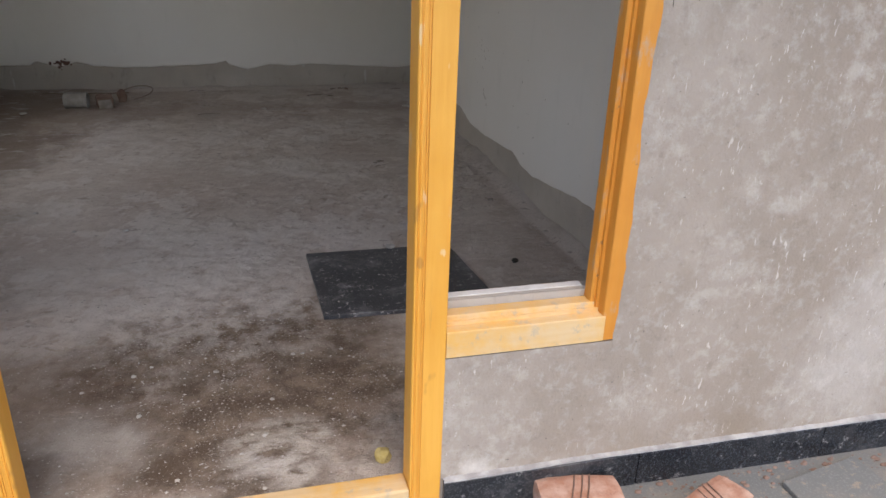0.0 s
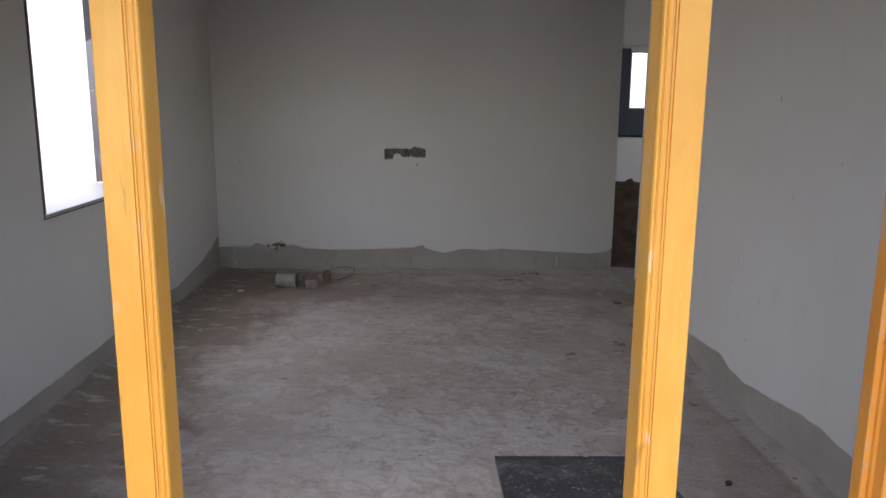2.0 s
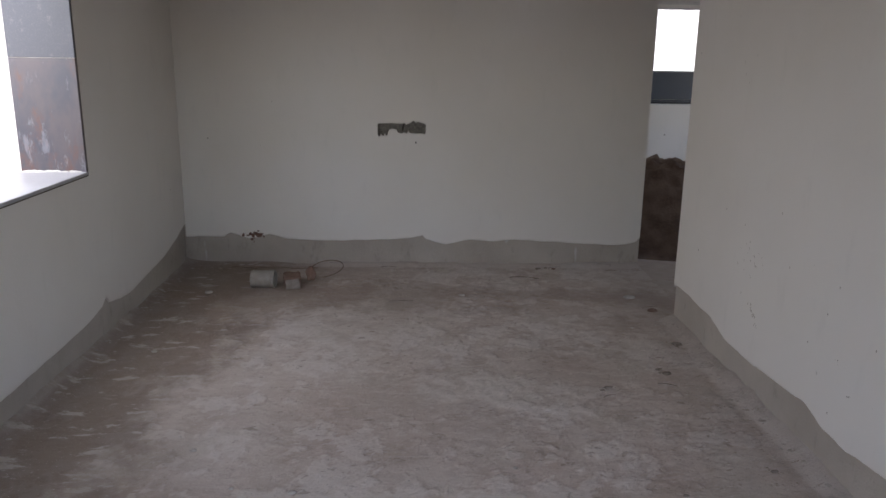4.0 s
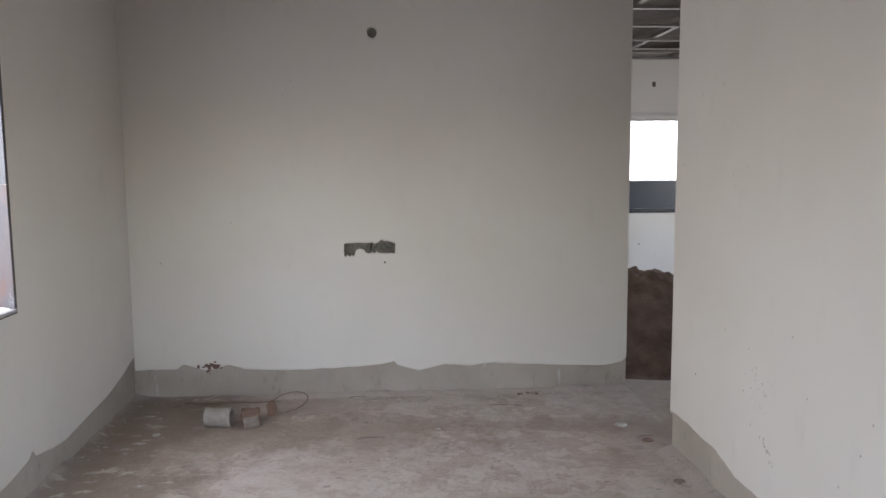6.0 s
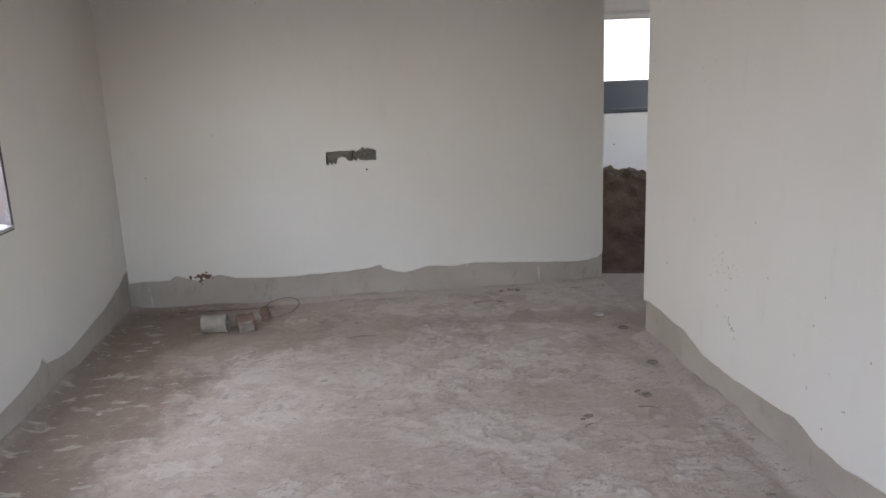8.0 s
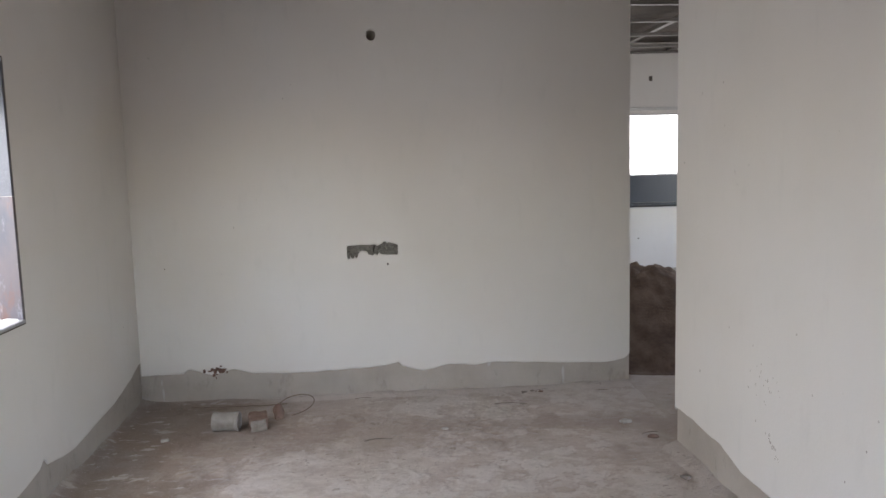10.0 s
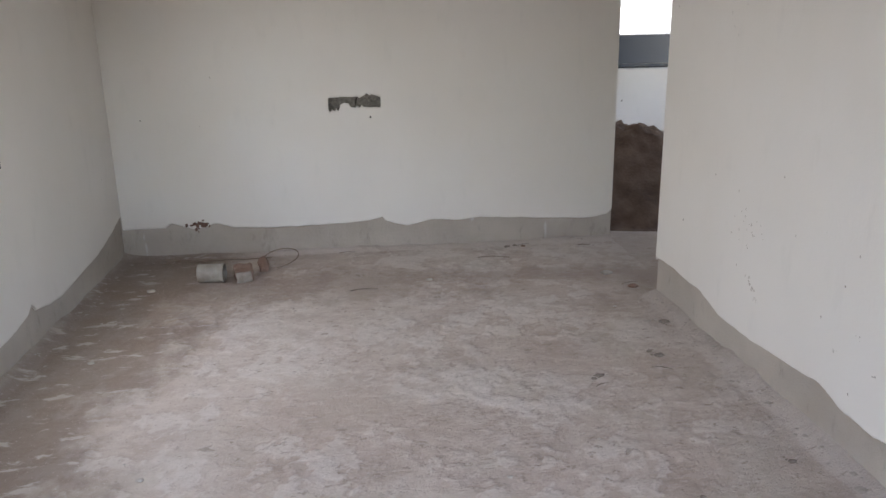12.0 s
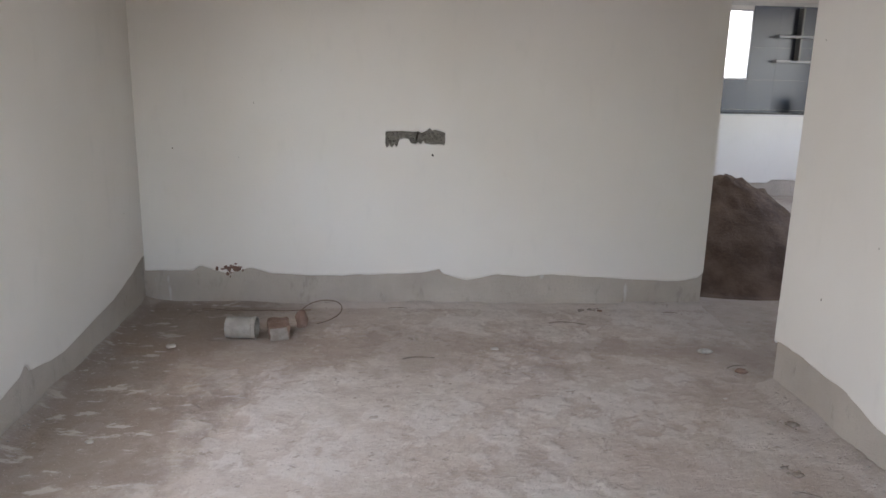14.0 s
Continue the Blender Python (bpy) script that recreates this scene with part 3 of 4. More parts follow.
marks_back = [(XL, 0.222), (-1.33, 0.222), (-1.284, 0.255), (-1.129, 0.205), (-0.98, 0.244), (-0.848, 0.206), (-0.654, 0.196), (-0.24, 0.20), (0.12, 0.216), (0.202, 0.236), (0.225, 0.205), (0.384, 0.168), (0.569, 0.212), (0.755, 0.19), (0.921, 0.209), (1.258, 0.19), (1.70, 0.168), (1.80, 0.176), (1.879, 0.192), (XE, 0.225)]
bm = bmesh.new()
place_back = lambda s, d, z: (s, YB + d, z)
low_back = lambda s: profile_at(s, marks_back) + rough_line(s, 1, 0.008)
top_back = lambda s: TOP - 0.04 + rough_line(s, 2, 0.02)
foot_slot = [(-0.141, 1.022), (-0.134, 1.006), (-0.122, 1.010), (-0.117, 1.028), (-0.110, 1.012), (-0.095, 1.006), (-0.088, 1.030), (-0.078, 1.008), (-0.066, 1.014), (-0.060, 1.050), (-0.03, 1.062), (0.0, 1.058), (0.012, 1.034), (0.045, 1.030), (0.055, 1.042), (0.075, 1.028), (0.088, 1.050), (0.10, 1.036), (0.14, 1.030), (0.19, 1.032), (0.215, 1.026), (0.221, 1.040)]
head_slot = [(-0.141, 1.094), (-0.13, 1.100), (-0.04, 1.104), (0.03, 1.100), (0.06, 1.104), (0.075, 1.092), (0.11, 1.110), (0.125, 1.124), (0.145, 1.110), (0.16, 1.116), (0.20, 1.104), (0.221, 1.096)]
eye_r = lambda s: math.sqrt(max(0.0, 0.034 ** 2 - (s - 0.081) ** 2))
coat(bm, place_back, XL, -0.141, low_back, top_back, 0.012, 0.018)
coat(bm, place_back, -0.141, 0.221, low_back, lambda s: profile_at(s, foot_slot) + rough_line(s, 41, 0.004), 0.012, 0.006)
head = lambda s: profile_at(s, head_slot) + rough_line(s, 42, 0.004)
coat(bm, place_back, -0.141, 0.047, head, top_back, 0.012, 0.006)
coat(bm, place_back, 0.047, 0.115, head, lambda s: 2.556 - eye_r(s), 0.012, 0.004)
coat(bm, place_back, 0.047, 0.115, lambda s: 2.556 + eye_r(s), top_back, 0.012, 0.004)
coat(bm, place_back, 0.115, 0.221, head, top_back, 0.012, 0.006)
coat(bm, place_back, 0.221, XE, low_back, top_back, 0.012, 0.018)
structure(part("wall_back_putty", bm, PUTTY), "white puttied wall face with a ragged lower edge", "wall")

bm = boxes((XL - 0.337, XL - 0.012, FI, WY0, 0.0, SLABZ), (XL - 0.337, XL - 0.012, WY1, YB + 0.13, 0.0, SLABZ), (XL - 0.337, XL - 0.012, WY0, WY1, 0.0, WZ0), (XL - 0.337, XL - 0.012, WY0, WY1, WZ1, SLABZ))
structure(part("wall_left", bm, CEMENT), "grey cement side wall with a window opening", "wall")
marks_left = [(FI, 0.16), (4.16, 0.145), (4.887, 0.165), (5.025, 0.175), (5.20, 0.20), (5.262, 0.245), (5.285, 0.195), (5.45, 0.165), (5.616, 0.148), (6.0, 0.178), (6.281, 0.20), (6.6, 0.262), (6.76, 0.31), (YB, 0.315)]
place_left = lambda s, d, z: (XL - d, s, z)
low_left = lambda s: profile_at(s, marks_left) + rough_line(s, 3, 0.008)
bm = bmesh.new()
coat(bm, place_left, FI, WY0, low_left, lambda s: TOP - 0.02, 0.012)
coat(bm, place_left, WY0, WY1, low_left, lambda s: WZ0, 0.012)
coat(bm, place_left, WY0, WY1, lambda s: WZ1, lambda s: TOP - 0.02, 0.012, 0.2)
coat(bm, place_left, WY1, YB, low_left, lambda s: TOP - 0.02, 0.012)
structure(part("wall_left_putty", bm, PUTTY), "white puttied wall face with a ragged lower edge", "wall")

bm = boxes((XR + 0.012, XE - 0.012, FI, YE - 0.012, 0.0, SLABZ))
structure(part("wall_right", bm, CEMENT), "grey cement side wall ending at an open passage", "wall")
marks_right = [(FI, 0.235), (2.556, 0.243), (2.887, 0.262), (3.212, 0.225), (3.372, 0.203), (3.60, 0.175), (3.774, 0.182), (3.93, 0.222), (4.0, 0.21), (4.453, 0.172), (4.755, 0.174), (4.93, 0.21), (4.97, 0.225), (5.1, 0.222), (5.313, 0.231), (5.48, 0.232), (YE, 0.23)]
low_right = lambda s: profile_at(s, marks_right) + rough_line(s, 5, 0.007)
bm = bmesh.new()
coat(bm, lambda s, d, z: (XR + d, s, z), FI, YE, low_right, lambda s: TOP - 0.02, 0.012, 0.018)
coat(bm, lambda s, d, z: (s, YE - d, z), XR, XE, lambda s: 0.21 + rough_line(s, 6, 0.01), lambda s: TOP - 0.02, 0.012)
coat(bm, lambda s, d, z: (XE - d, s, z), FI, YE, lambda s: 0.2 + rough_line(s, 8, 0.01), lambda s: TOP - 0.02, 0.012, 0.2)
structure(part("wall_right_putty", bm, PUTTY), "white puttied wall face with a ragged lower edge", "wall")

# ---- front wall with the door and its two side lights ----
PX0, PX1, QX0, QX1 = -0.390, -0.305, 0.620, 0.707
JX0, JX1, IX0, IX1 = 1.108, 1.194, -0.896, -0.808
HEAD = 2.13
HOLE = (1.305, 1.56, 1.549, 1.614)
bm = boxes((XL - 0.337, IX0, FY + 0.012, FI, -0.40, SLABZ), (IX0, PX0, FY + 0.012, FI, -0.40, 0.45), (QX1, JX1, FY + 0.012, FI, -0.40, 0.45),
           (IX0, JX1, FY + 0.012, FI, HEAD + 0.08, SLABZ), (IX0, PX0, FB, FI, 0.45, 0.57), (QX1, JX1, FB, FI, 0.45, 0.57), (PX0, QX1, FY + 0.012, FI, -0.40, -0.02),
           (JX1, HOLE[0], FY + 0.012, FI, -0.40, SLABZ), (HOLE[1], HX, FY + 0.012, FI, -0.40, SLABZ), (HOLE[0], HOLE[1], FY + 0.012, FI, -0.40, HOLE[2]),
           (HOLE[0], HOLE[1], FY + 0.012, FI, HOLE[3], SLABZ), (HOLE[0], HOLE[1], FY + 0.075, FI, HOLE[2], HOLE[3]))
structure(part("wall_front", bm, CEMENT), "grey cement front wall around the door", "wall")


def plaster_sheet(bm, x0, x1, z0, z1, step=0.03):
    """Outer plaster, slightly wavy, with its own thickness."""
    kx, kz = max(1, round((x1 - x0) / step)), max(1, round((z1 - z0) / step))
    g = []
    for j in range(kz + 1):
        row = []
        for i in range(kx + 1):
            x, z = x0 + (x1 - x0) * i / kx, z0 + (z1 - z0) * j / kz
            row.append(bm.verts.new((x, front(x) + 0.003 * noise.noise((x * 3, z * 3, 4)) + 0.0012 * noise.noise((x * 14, z * 14, 1)), z)))
        g.append(row)
    for j in range(kz):
        for i in range(kx):
            bm.faces.new((g[j][i], g[j][i + 1], g[j + 1][i + 1], g[j + 1][i]))
    rim = [r[0] for r in g], [r[-1] for r in g], g[0], g[-1]
    for line in rim:
        back = [bm.verts.new((v.co.x, FY + 0.0125, v.co.z)) for v in line]
        for a, b, c, d in zip(line, line[1:], back[1:], back):
            bm.faces.new((a, b, c, d))


bm = bmesh.new()
plaster_sheet(bm, JX1, HOLE[0], -0.03, 2.9)
plaster_sheet(bm, HOLE[1], 3.4, -0.03, 2.9, 0.06)
plaster_sheet(bm, HOLE[0], HOLE[1], -0.03, HOLE[2])
plaster_sheet(bm, HOLE[0], HOLE[1], HOLE[3], 2.9)
plaster_sheet(bm, QX1, JX1, -0.03, 0.447)
plaster_sheet(bm, IX0, PX0, -0.03, 0.447, 0.1)
plaster_sheet(bm, XL - 0.337, IX0, -0.03, 2.9, 0.1)
plaster_sheet(bm, IX0, JX1, HEAD + 0.08, 2.9, 0.1)
structure(part("wall_front_plaster", bm, PLASTER), "raw grey-brown cement plaster with white paint drips", "wall")

bm = bmesh.new()
for x0, x1 in ((QX1 + 0.001, JX0), (IX1, PX0 - 0.001)):
    box(bm, x0, x1, FB + 0.020, FI + 0.004, 0.566, 0.572)
structure(part("trim_ledge", bm, MORTAR), "pale mortar ledge behind the side light sills", "trim")

bm = bmesh.new()
rows = []
for i in range(150):
    z = 0.425 + 1.68 * i / 149
    e = 1.172 + 0.014 * noise.noise((z * 2.3, 0, 5)) + 0.006 * noise.noise((z * 9, 0, 2)) + 0.004 * noise.noise((z * 31, 1, 2)) - 0.05 * max(0, 0.52 - z)
    rows.append([bm.verts.new(c) for c in ((e, FY - 0.0022, z), (e + 0.006, FY - 0.004, z), (1.215, FY - 0.0035, z), (1.232, FY + 0.002, z))])
for a, b in zip(rows, rows[1:]):
    for j in range(3):
        bm.faces.new((a[j], a[j + 1], b[j + 1], b[j]))
structure(part("trim_smear", bm, PLASTER, smooth=True), "thin cement plaster smeared over the frame edge", "trim")
bm = bmesh.new()
for z0, z1 in ((1.30, 1.37), (1.47, 1.62), (1.75, 1.79)):
    pts = [(1.199 + 0.003 * noise.noise((z0 + (z1 - z0) * k / 8 * 9, 0, 0)), FY - 0.003, z0 + (z1 - z0) * k / 8) for k in range(9)]
    tube(bm, pts, 0.0014, 5)
structure(part("trim_crack", bm, NEAR_BLACK), "dark hairline cracks beside the frame", "trim")

# ---- ceiling: soffit coloured dark for shade, over a grid of steel channels ----
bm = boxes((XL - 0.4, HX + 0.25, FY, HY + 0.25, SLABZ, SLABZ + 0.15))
structure(part("ceiling", bm, SLAB), "bare slab soffit coloured dark for the shade above the channels", "ceiling")
bm = bmesh.new()
for x in (-1.55, -0.87, -0.17, 0.48, 1.13, 1.72):
    box(bm, x - 0.032, x + 0.032, FI, YB - 0.002, TOP + 0.02, TOP + 0.06)
for y, w in ((YB - 0.02, 0.018), (6.08, 0.03), (5.52, 0.10), (4.7, 0.03), (4.0, 0.03), (3.3, 0.03), (2.6, 0.03), (1.95, 0.03)):
    box(bm, XL + 0.005, XR - 0.005, y - w, y + w, TOP - 0.012, TOP + 0.019)
structure(part("ceiling_channels", bm, CHANNEL), "grid of dull steel channels below the soffit", "ceiling")

# ---- hall and kitchen shell ----
bm = boxes((XE, HX, FI, FI + 0.1, 0, SLABZ), (XE - 0.13, XE, YB + 0.13, HY, 0, SLABZ),
           (XE - 0.13, KX0, HY, HY + 0.23, 0, SLABZ), (KX1, HX, HY, HY + 0.23, 0, SLABZ), (KX0, KX1, HY, HY + 0.23, 0, KZ0), (KX0, KX1, HY, HY + 0.23, KZ1, SLABZ))
structure(part("wall_kitchen", bm, PUTTY), "white kitchen wall with a window opening", "wall")
# unseen wall; its wide opening is added to light the hall
bm = boxes((HX, HX + 0.2, FI, 6.6, 0, SLABZ), (HX, HX + 0.2, 10.2, HY + 0.23, 0, SLABZ), (HX, HX + 0.2, 6.6, 10.2, 0, 0.9), (HX, HX + 0.2, 6.6, 10.2, 2.3, SLABZ))
structure(part("wall_hall", bm, PUTTY), "white hall wall with a wide unseen opening added to let in light", "wall")
bm = bmesh.new()
for y in (7.6, 8.5, 9.4, 10.3, 11.2, 11.8):
    box(bm, XE + 0.01, HX - 0.01, y - 0.03, y + 0.03, TOP - 0.012, TOP + 0.019)
for x in (2.5, 3.3, 4.1, 4.9, 5.7):
    box(bm, x - 0.03, x + 0.03, YB + 0.2, HY - 0.01, TOP + 0.02, TOP + 0.06)
structure(part("ceiling_channels_kitchen", bm, CHANNEL), "grid of dull steel channels below the kitchen soffit", "ceiling")

# ---- left window: dark stone lining, pale sill ----
w = structure(new("window_1"), "unglazed window opening lined with dusty dark stone", "window")
T, JOINT = 0.018, 1.568
for z0, z1, mat, label in ((WZ0 + T, JOINT - 0.0015, REVEAL, "brown-mottled dusty dark stone panel"), (JOINT + 0.0015, WZ1 - T, LINING, "dark blue-grey stone panel")):
    part("window_jamb", bevelled(boxes((WX, XL + 0.003, WY1 - T, WY1, z0, z1)), 0.001, 1), mat, w, label)
part("window_joint", boxes((WX, XL + 0.002, WY1 - T + 0.001, WY1 - 0.001, JOINT - 0.0012, JOINT + 0.0012)), GROUT, w, "pale joint between stone panels")
bm = bmesh.new()
rng = random.Random(8)
for i in range(46):
    r = rng.uniform(0.003, 0.011)
    lump(bm, (rng.uniform(WX + 0.01, XL - 0.02), WY1 - T - rng.uniform(0.002, 0.016), WZ0 + T + r * 0.3), (r * 2.2, r * 0.9, r * 0.7), i, 1)
part("mortar_crumbs", bm, MORTAR, w, "white mortar crumbs along the sill")
bm = boxes((WX, XL + 0.003, WY0, WY0 + T, WZ0 + T, WZ1 - T))
part("window_jamb", bevelled(bm, 0.002, 1), REVEAL, w, "dusty dark stone lining")
# head takes the pale stone so its lit look is in the colour
bm = boxes((WX, XL + 0.003, WY0, WY1, WZ1 - T, WZ1))
part("window_head", bevelled(bm, 0.002, 1), SILL, w, "stone lining coloured pale for its lit underside")
bm = boxes((WX - 0.02, XL + 0.006, WY0, WY1, WZ0, WZ0 + T))
part("window_sill", bevelled(bm, 0.003, 1), SILL, w, "pale dusty sill slab")
bm = boxes((XL - 0.001, XL + 0.0025, WY0 - 0.007, WY0 - 0.0005, WZ0 - 0.007, WZ1 + 0.007), (XL - 0.001, XL + 0.0025, WY1 + 0.0005, WY1 + 0.007, WZ0 - 0.007, WZ1 + 0.007),
           (XL - 0.001, XL + 0.0025, WY0 - 0.0005, WY1 + 0.0005, WZ0 - 0.007, WZ0 - 0.0005), (XL - 0.001, XL + 0.0025, WY0 - 0.0005, WY1 + 0.0005, WZ1 + 0.0005, WZ1 + 0.007))
part("window_joint", bm, DARK, w, "dark open joint round the lining")

# ---- door frame ----
door = structure(new("door_1"), "doorless orange-primed wooden door frame with side lights", "door frame")
D = FB - FY
MOULD = [(0.0, D), (0.0, 0.006), (0.003, 0.001), (0.008, 0.0), (0.011, 0.003), (0.012, 0.005), (0.014, 0.005), (0.015, 0.003), (0.019, 0.0045), (0.024, 0.003), (0.0285, 0.001), (0.0295, 0.0038), (0.0315, 0.0038), (0.0325, 0.001), (0.036, 0.001), (0.037, 0.0038), (0.039, 0.0038), (0.040, 0.0)]


def post_profile(width):
    return [(u * 0.72, v) for u, v in MOULD] + [(width - 0.002, 0.0), (width, 0.002), (width, D)]


bm = bmesh.new()
prism(bm, post_profile(QX1 - QX0), lambda u, v, w: (QX0 + u, FY - 0.004 + v, w), -0.03, HEAD)
part("post", bm, WOOD, door)
bm = bmesh.new()
prism(bm, post_profile(PX1 - PX0), lambda u, v, w: (PX1 - u, FY - 0.004 + v, w), -0.03, HEAD)
part("post", bm, WOOD, door)
REBATE = [(0.0, D), (0.0, 0.040), (0.002, 0.038), (0.012, 0.038), (0.013, 0.030), (0.021, 0.030), (0.023, 0.002), (0.025, 0.0), (0.086, 0.0), (0.088, 0.002), (0.088, D)]
for x, s in ((JX0, 1), (IX1, -1)):
    bm = bmesh.new()
    prism(bm, REBATE, lambda u, v, w: (x + s * u, FY - 0.002 + v, w), 0.452, HEAD)
    part("jamb", bm, SMEARED, door, "cement-smeared jamb")
for x0, x1 in ((QX1 + 0.001, JX0 + 0.03), (IX1 - 0.03, PX0 - 0.001)):
    bm = bmesh.new()
    prism(bm, [(u * 1.15, v) for u, v in REBATE], lambda u, v, w: (w, FY - 0.0035 + v, 0.551 - u), x0, x1)
    part("sill", bm, WORN, door, "weather-bleached sill")
bm = boxes((IX0, JX1, FY - 0.001, FB, HEAD + 0.001, HEAD + 0.08))
part("head", bevelled(bm, 0.003, 1), WOOD, door)
bm = boxes((PX1 + 0.0005, QX0 - 0.0005, FY - 0.01, FB - 0.01, -0.03, 0.055))
part("threshold", bevelled(bm, 0.006, 2), WORN, door, "worn pale wooden threshold")

# ---- porch ----
bm = boxes((-3.5, 6.5, -1.3, FY + 0.01, -0.39, -0.05))
structure(part("porch_floor", bm, PORCH), "dusty grey stone porch floor", "pavement")
# unseen slab, added to keep sky light off the front wall
bm = boxes((-3.5, 6.5, 0.45, FY - 0.002, 3.1, 3.25))
structure(part("porch_light_block", bm, PUTTY), "plain white unseen slab added over the porch to hold back sky light", "ceiling")
skirting = structure(new("baseboard"), "black polished granite skirting along the porch wall", "baseboard")
for x0, x1 in ((QX1 + 0.008, 1.30), (1.303, 1.93), (1.933, 2.56), (2.563, 3.2)):
    bm = bmesh.new()
    prism(bm, [(x0, front(x0) - 0.016), (x1, front(x1) - 0.016), (x1, front(x1) + 0.002), (x0, front(x0) + 0.002)], lambda u, v, w: (u, v, w), -0.05, 0.062)
    part("skirting_tile", bevelled(bm, 0.0015, 1), SKIRT, skirting)
bm = bmesh.new()
rows = []
for i in range(121):
    x = QX1 + 0.008 + 2.4 * i / 120
    y, h = front(x), 0.005 + max(-0.002, rough_line(x, 12, 0.009))
    rows.append([bm.verts.new(c) for c in ((x, y - 0.013 + rough_line(x, 14, 0.003), 0.0615), (x, y - 0.012 + rough_line(x, 14, 0.003), 0.066 + 0.3 * h), (x, y - 0.001, 0.066 + h), (x, y + 0.004, 0.066 + h))])
for a, b in zip(rows, rows[1:]):
    for j in range(3):
        bm.faces.new((a[j], a[j + 1], b[j + 1], b[j]))
part("mortar_line", bm, GROUT, skirting, "pale uneven mortar line")


def brick(at, turn, group="loose bricks on the porch"):
    ob = thing("brick", "worn red clay brick lying on the porch floor", "brick", at, group)
    ob.rotation_euler = (0, 0, radians(turn))
    bm = bmesh.new()
    box(bm, -0.115, 0.115, -0.055, 0.055, 0, 0.072)
    bmesh.ops.subdivide_edges(bm, edges=list(bm.edges), cuts=5, use_grid_fill=True)
    for v in bm.verts:
        q = v.co + Vector(at) * 3
        v.co += 0.004 * Vector((noise.noise(q * 22), noise.noise(q * 22 + Vector((5, 0, 0))), noise.noise(q * 22 + Vector((0, 9, 0)))))
        for ax, half in ((0, 0.115), (1, 0.055)):
            if abs(v.co[ax]) > half - 0.006 and v.co.z > 0.06:
                v.co.z -= 0.006
    part("body", bm, BRICK, ob)
    bm = bmesh.new()
    for k in (-0.018, 0.006, 0.026):
        tube(bm, [(k - 0.02, -0.05, 0.0725), (k, 0.0, 0.0735), (k + 0.016, 0.05, 0.0725)], 0.0022, 5)
    part("score_mark", bm, RUST, ob, "dark scored lines")
    return ob


brick((1.085, 1.405, -0.035), -8)
brick((1.43, 1.285, -0.04), 24)

rng = random.Random(31)
bm = bmesh.new()
for i in range(150):
    x = rng.uniform(1.25, 2.5)
    s = min(0.008, 0.0015 + rng.expovariate(420))
    lump(bm, (x, front(x) - 0.02 - abs(rng.gauss(0, 0.06)), -0.048), (min(s, 0.028) * 1.4, min(s, 0.028), min(s, 0.028) * 0.7), i + 900, 2)
tagged(part("brick_rubble", bm, OLDBRICK), "broken brick rubble and dust beside the skirting", "rubble", kind="stuff")

# pale offcut and dark offcut of stone on the porch floor
for at, turn, mat, label, size in (((1.88, 1.29, -0.05), 8, PORCH, "pale grey stone offcut lying on the porch", (0.17, 0.11)), ((2.22, 1.22, -0.05), -20, SKIRT, "black granite offcut lying on the porch", (0.16, 0.13))):
    bm = bmesh.new()
    prism(bm, [(-size[0], -size[1]), (size[0] * 0.9, -size[1] * 0.8), (size[0], size[1]), (-size[0] * 0.8, size[1] * 0.9)], lambda u, v, w: (u, v, w), 0, 0.016)
    ob = tagged(part("stone_offcut", bevelled(bm, 0.002, 1), mat), label, "stone slab")
    ob.location, ob.rotation_euler = at, (0, 0, radians(turn))

# ---- broken pocket in the outer plaster with brick and conduit ----
bm = bmesh.new()
for i in range(40):
    a = 2 * math.pi * i / 40
    cx, cz = (HOLE[0] + HOLE[1]) / 2, (HOLE[2] + HOLE[3]) / 2
    x, z = cx + 0.132 * math.copysign(abs(math.cos(a)) ** 0.6, math.cos(a)), cz + 0.055 * math.copysign(abs(math.sin(a)) ** 0.6, math.sin(a))
    if z > cz + 0.03:
        continue
    k = 0.5 + abs(noise.noise((i * 3.7, 0, 1))) * 1.6
    lump(bm, (x, front(x) + 0.007, z - 0.004 * k), (0.022 * k, 0.008, 0.014 * k), i, 3)
for i in range(34):
    x = 1.32 + 0.2 * i / 33
    r = 0.004 + 0.010 * abs(noise.noise((i * 5.3, 1, 0)))
    lump(bm, (x, FY + 0.018 + 0.03 * (i % 3) / 2, 1.551 + 0.012 * abs(noise.noise((i * 1.9, 0, 0)))), (r * 1.3, 0.012, r), i + 600, 2)
tagged(part("plaster_crumbs", bm, PLASTER), "crumbled plaster round a broken wall pocket", "plaster", kind="stuff")
bm = bmesh.new()
box(bm, 1.478, 1.538, FY + 0.026, FY + 0.066, 1.551, 1.612)
bmesh.ops.subdivide_edges(bm, edges=list(bm.edges), cuts=9, use_grid_fill=True)
for v in bm.verts:
    v.co.x += 0.25 * (1.585 - v.co.z)
    v.co += 0.007 * Vector((noise.noise(v.co * 90), noise.noise(v.co * 90 + Vector((5, 0, 0))), noise.noise(v.co * 90 + Vector((0, 7, 0)))))
    v.co += 0.02 * Vector((noise.noise(v.co * 26), noise.noise(v.co * 26 + Vector((5, 0, 0))), 0.6 * noise.noise(v.co * 26 + Vector((0, 7, 0)))))
tagged(part("broken_brick", bm, REDBRICK, smooth=True), "broken red brick showing in a wall pocket", "brick")
bm = bmesh.new()
box(bm, 1.34, 1.62, front(1.4) - 0.004, front(1.4) + 0.012, 1.622, 1.638)
tagged(part("wall_batten", bevelled(bm, 0.004, 2), PLASTER), "thin cement strip over a broken wall pocket", "strip")
bm = bmesh.new()
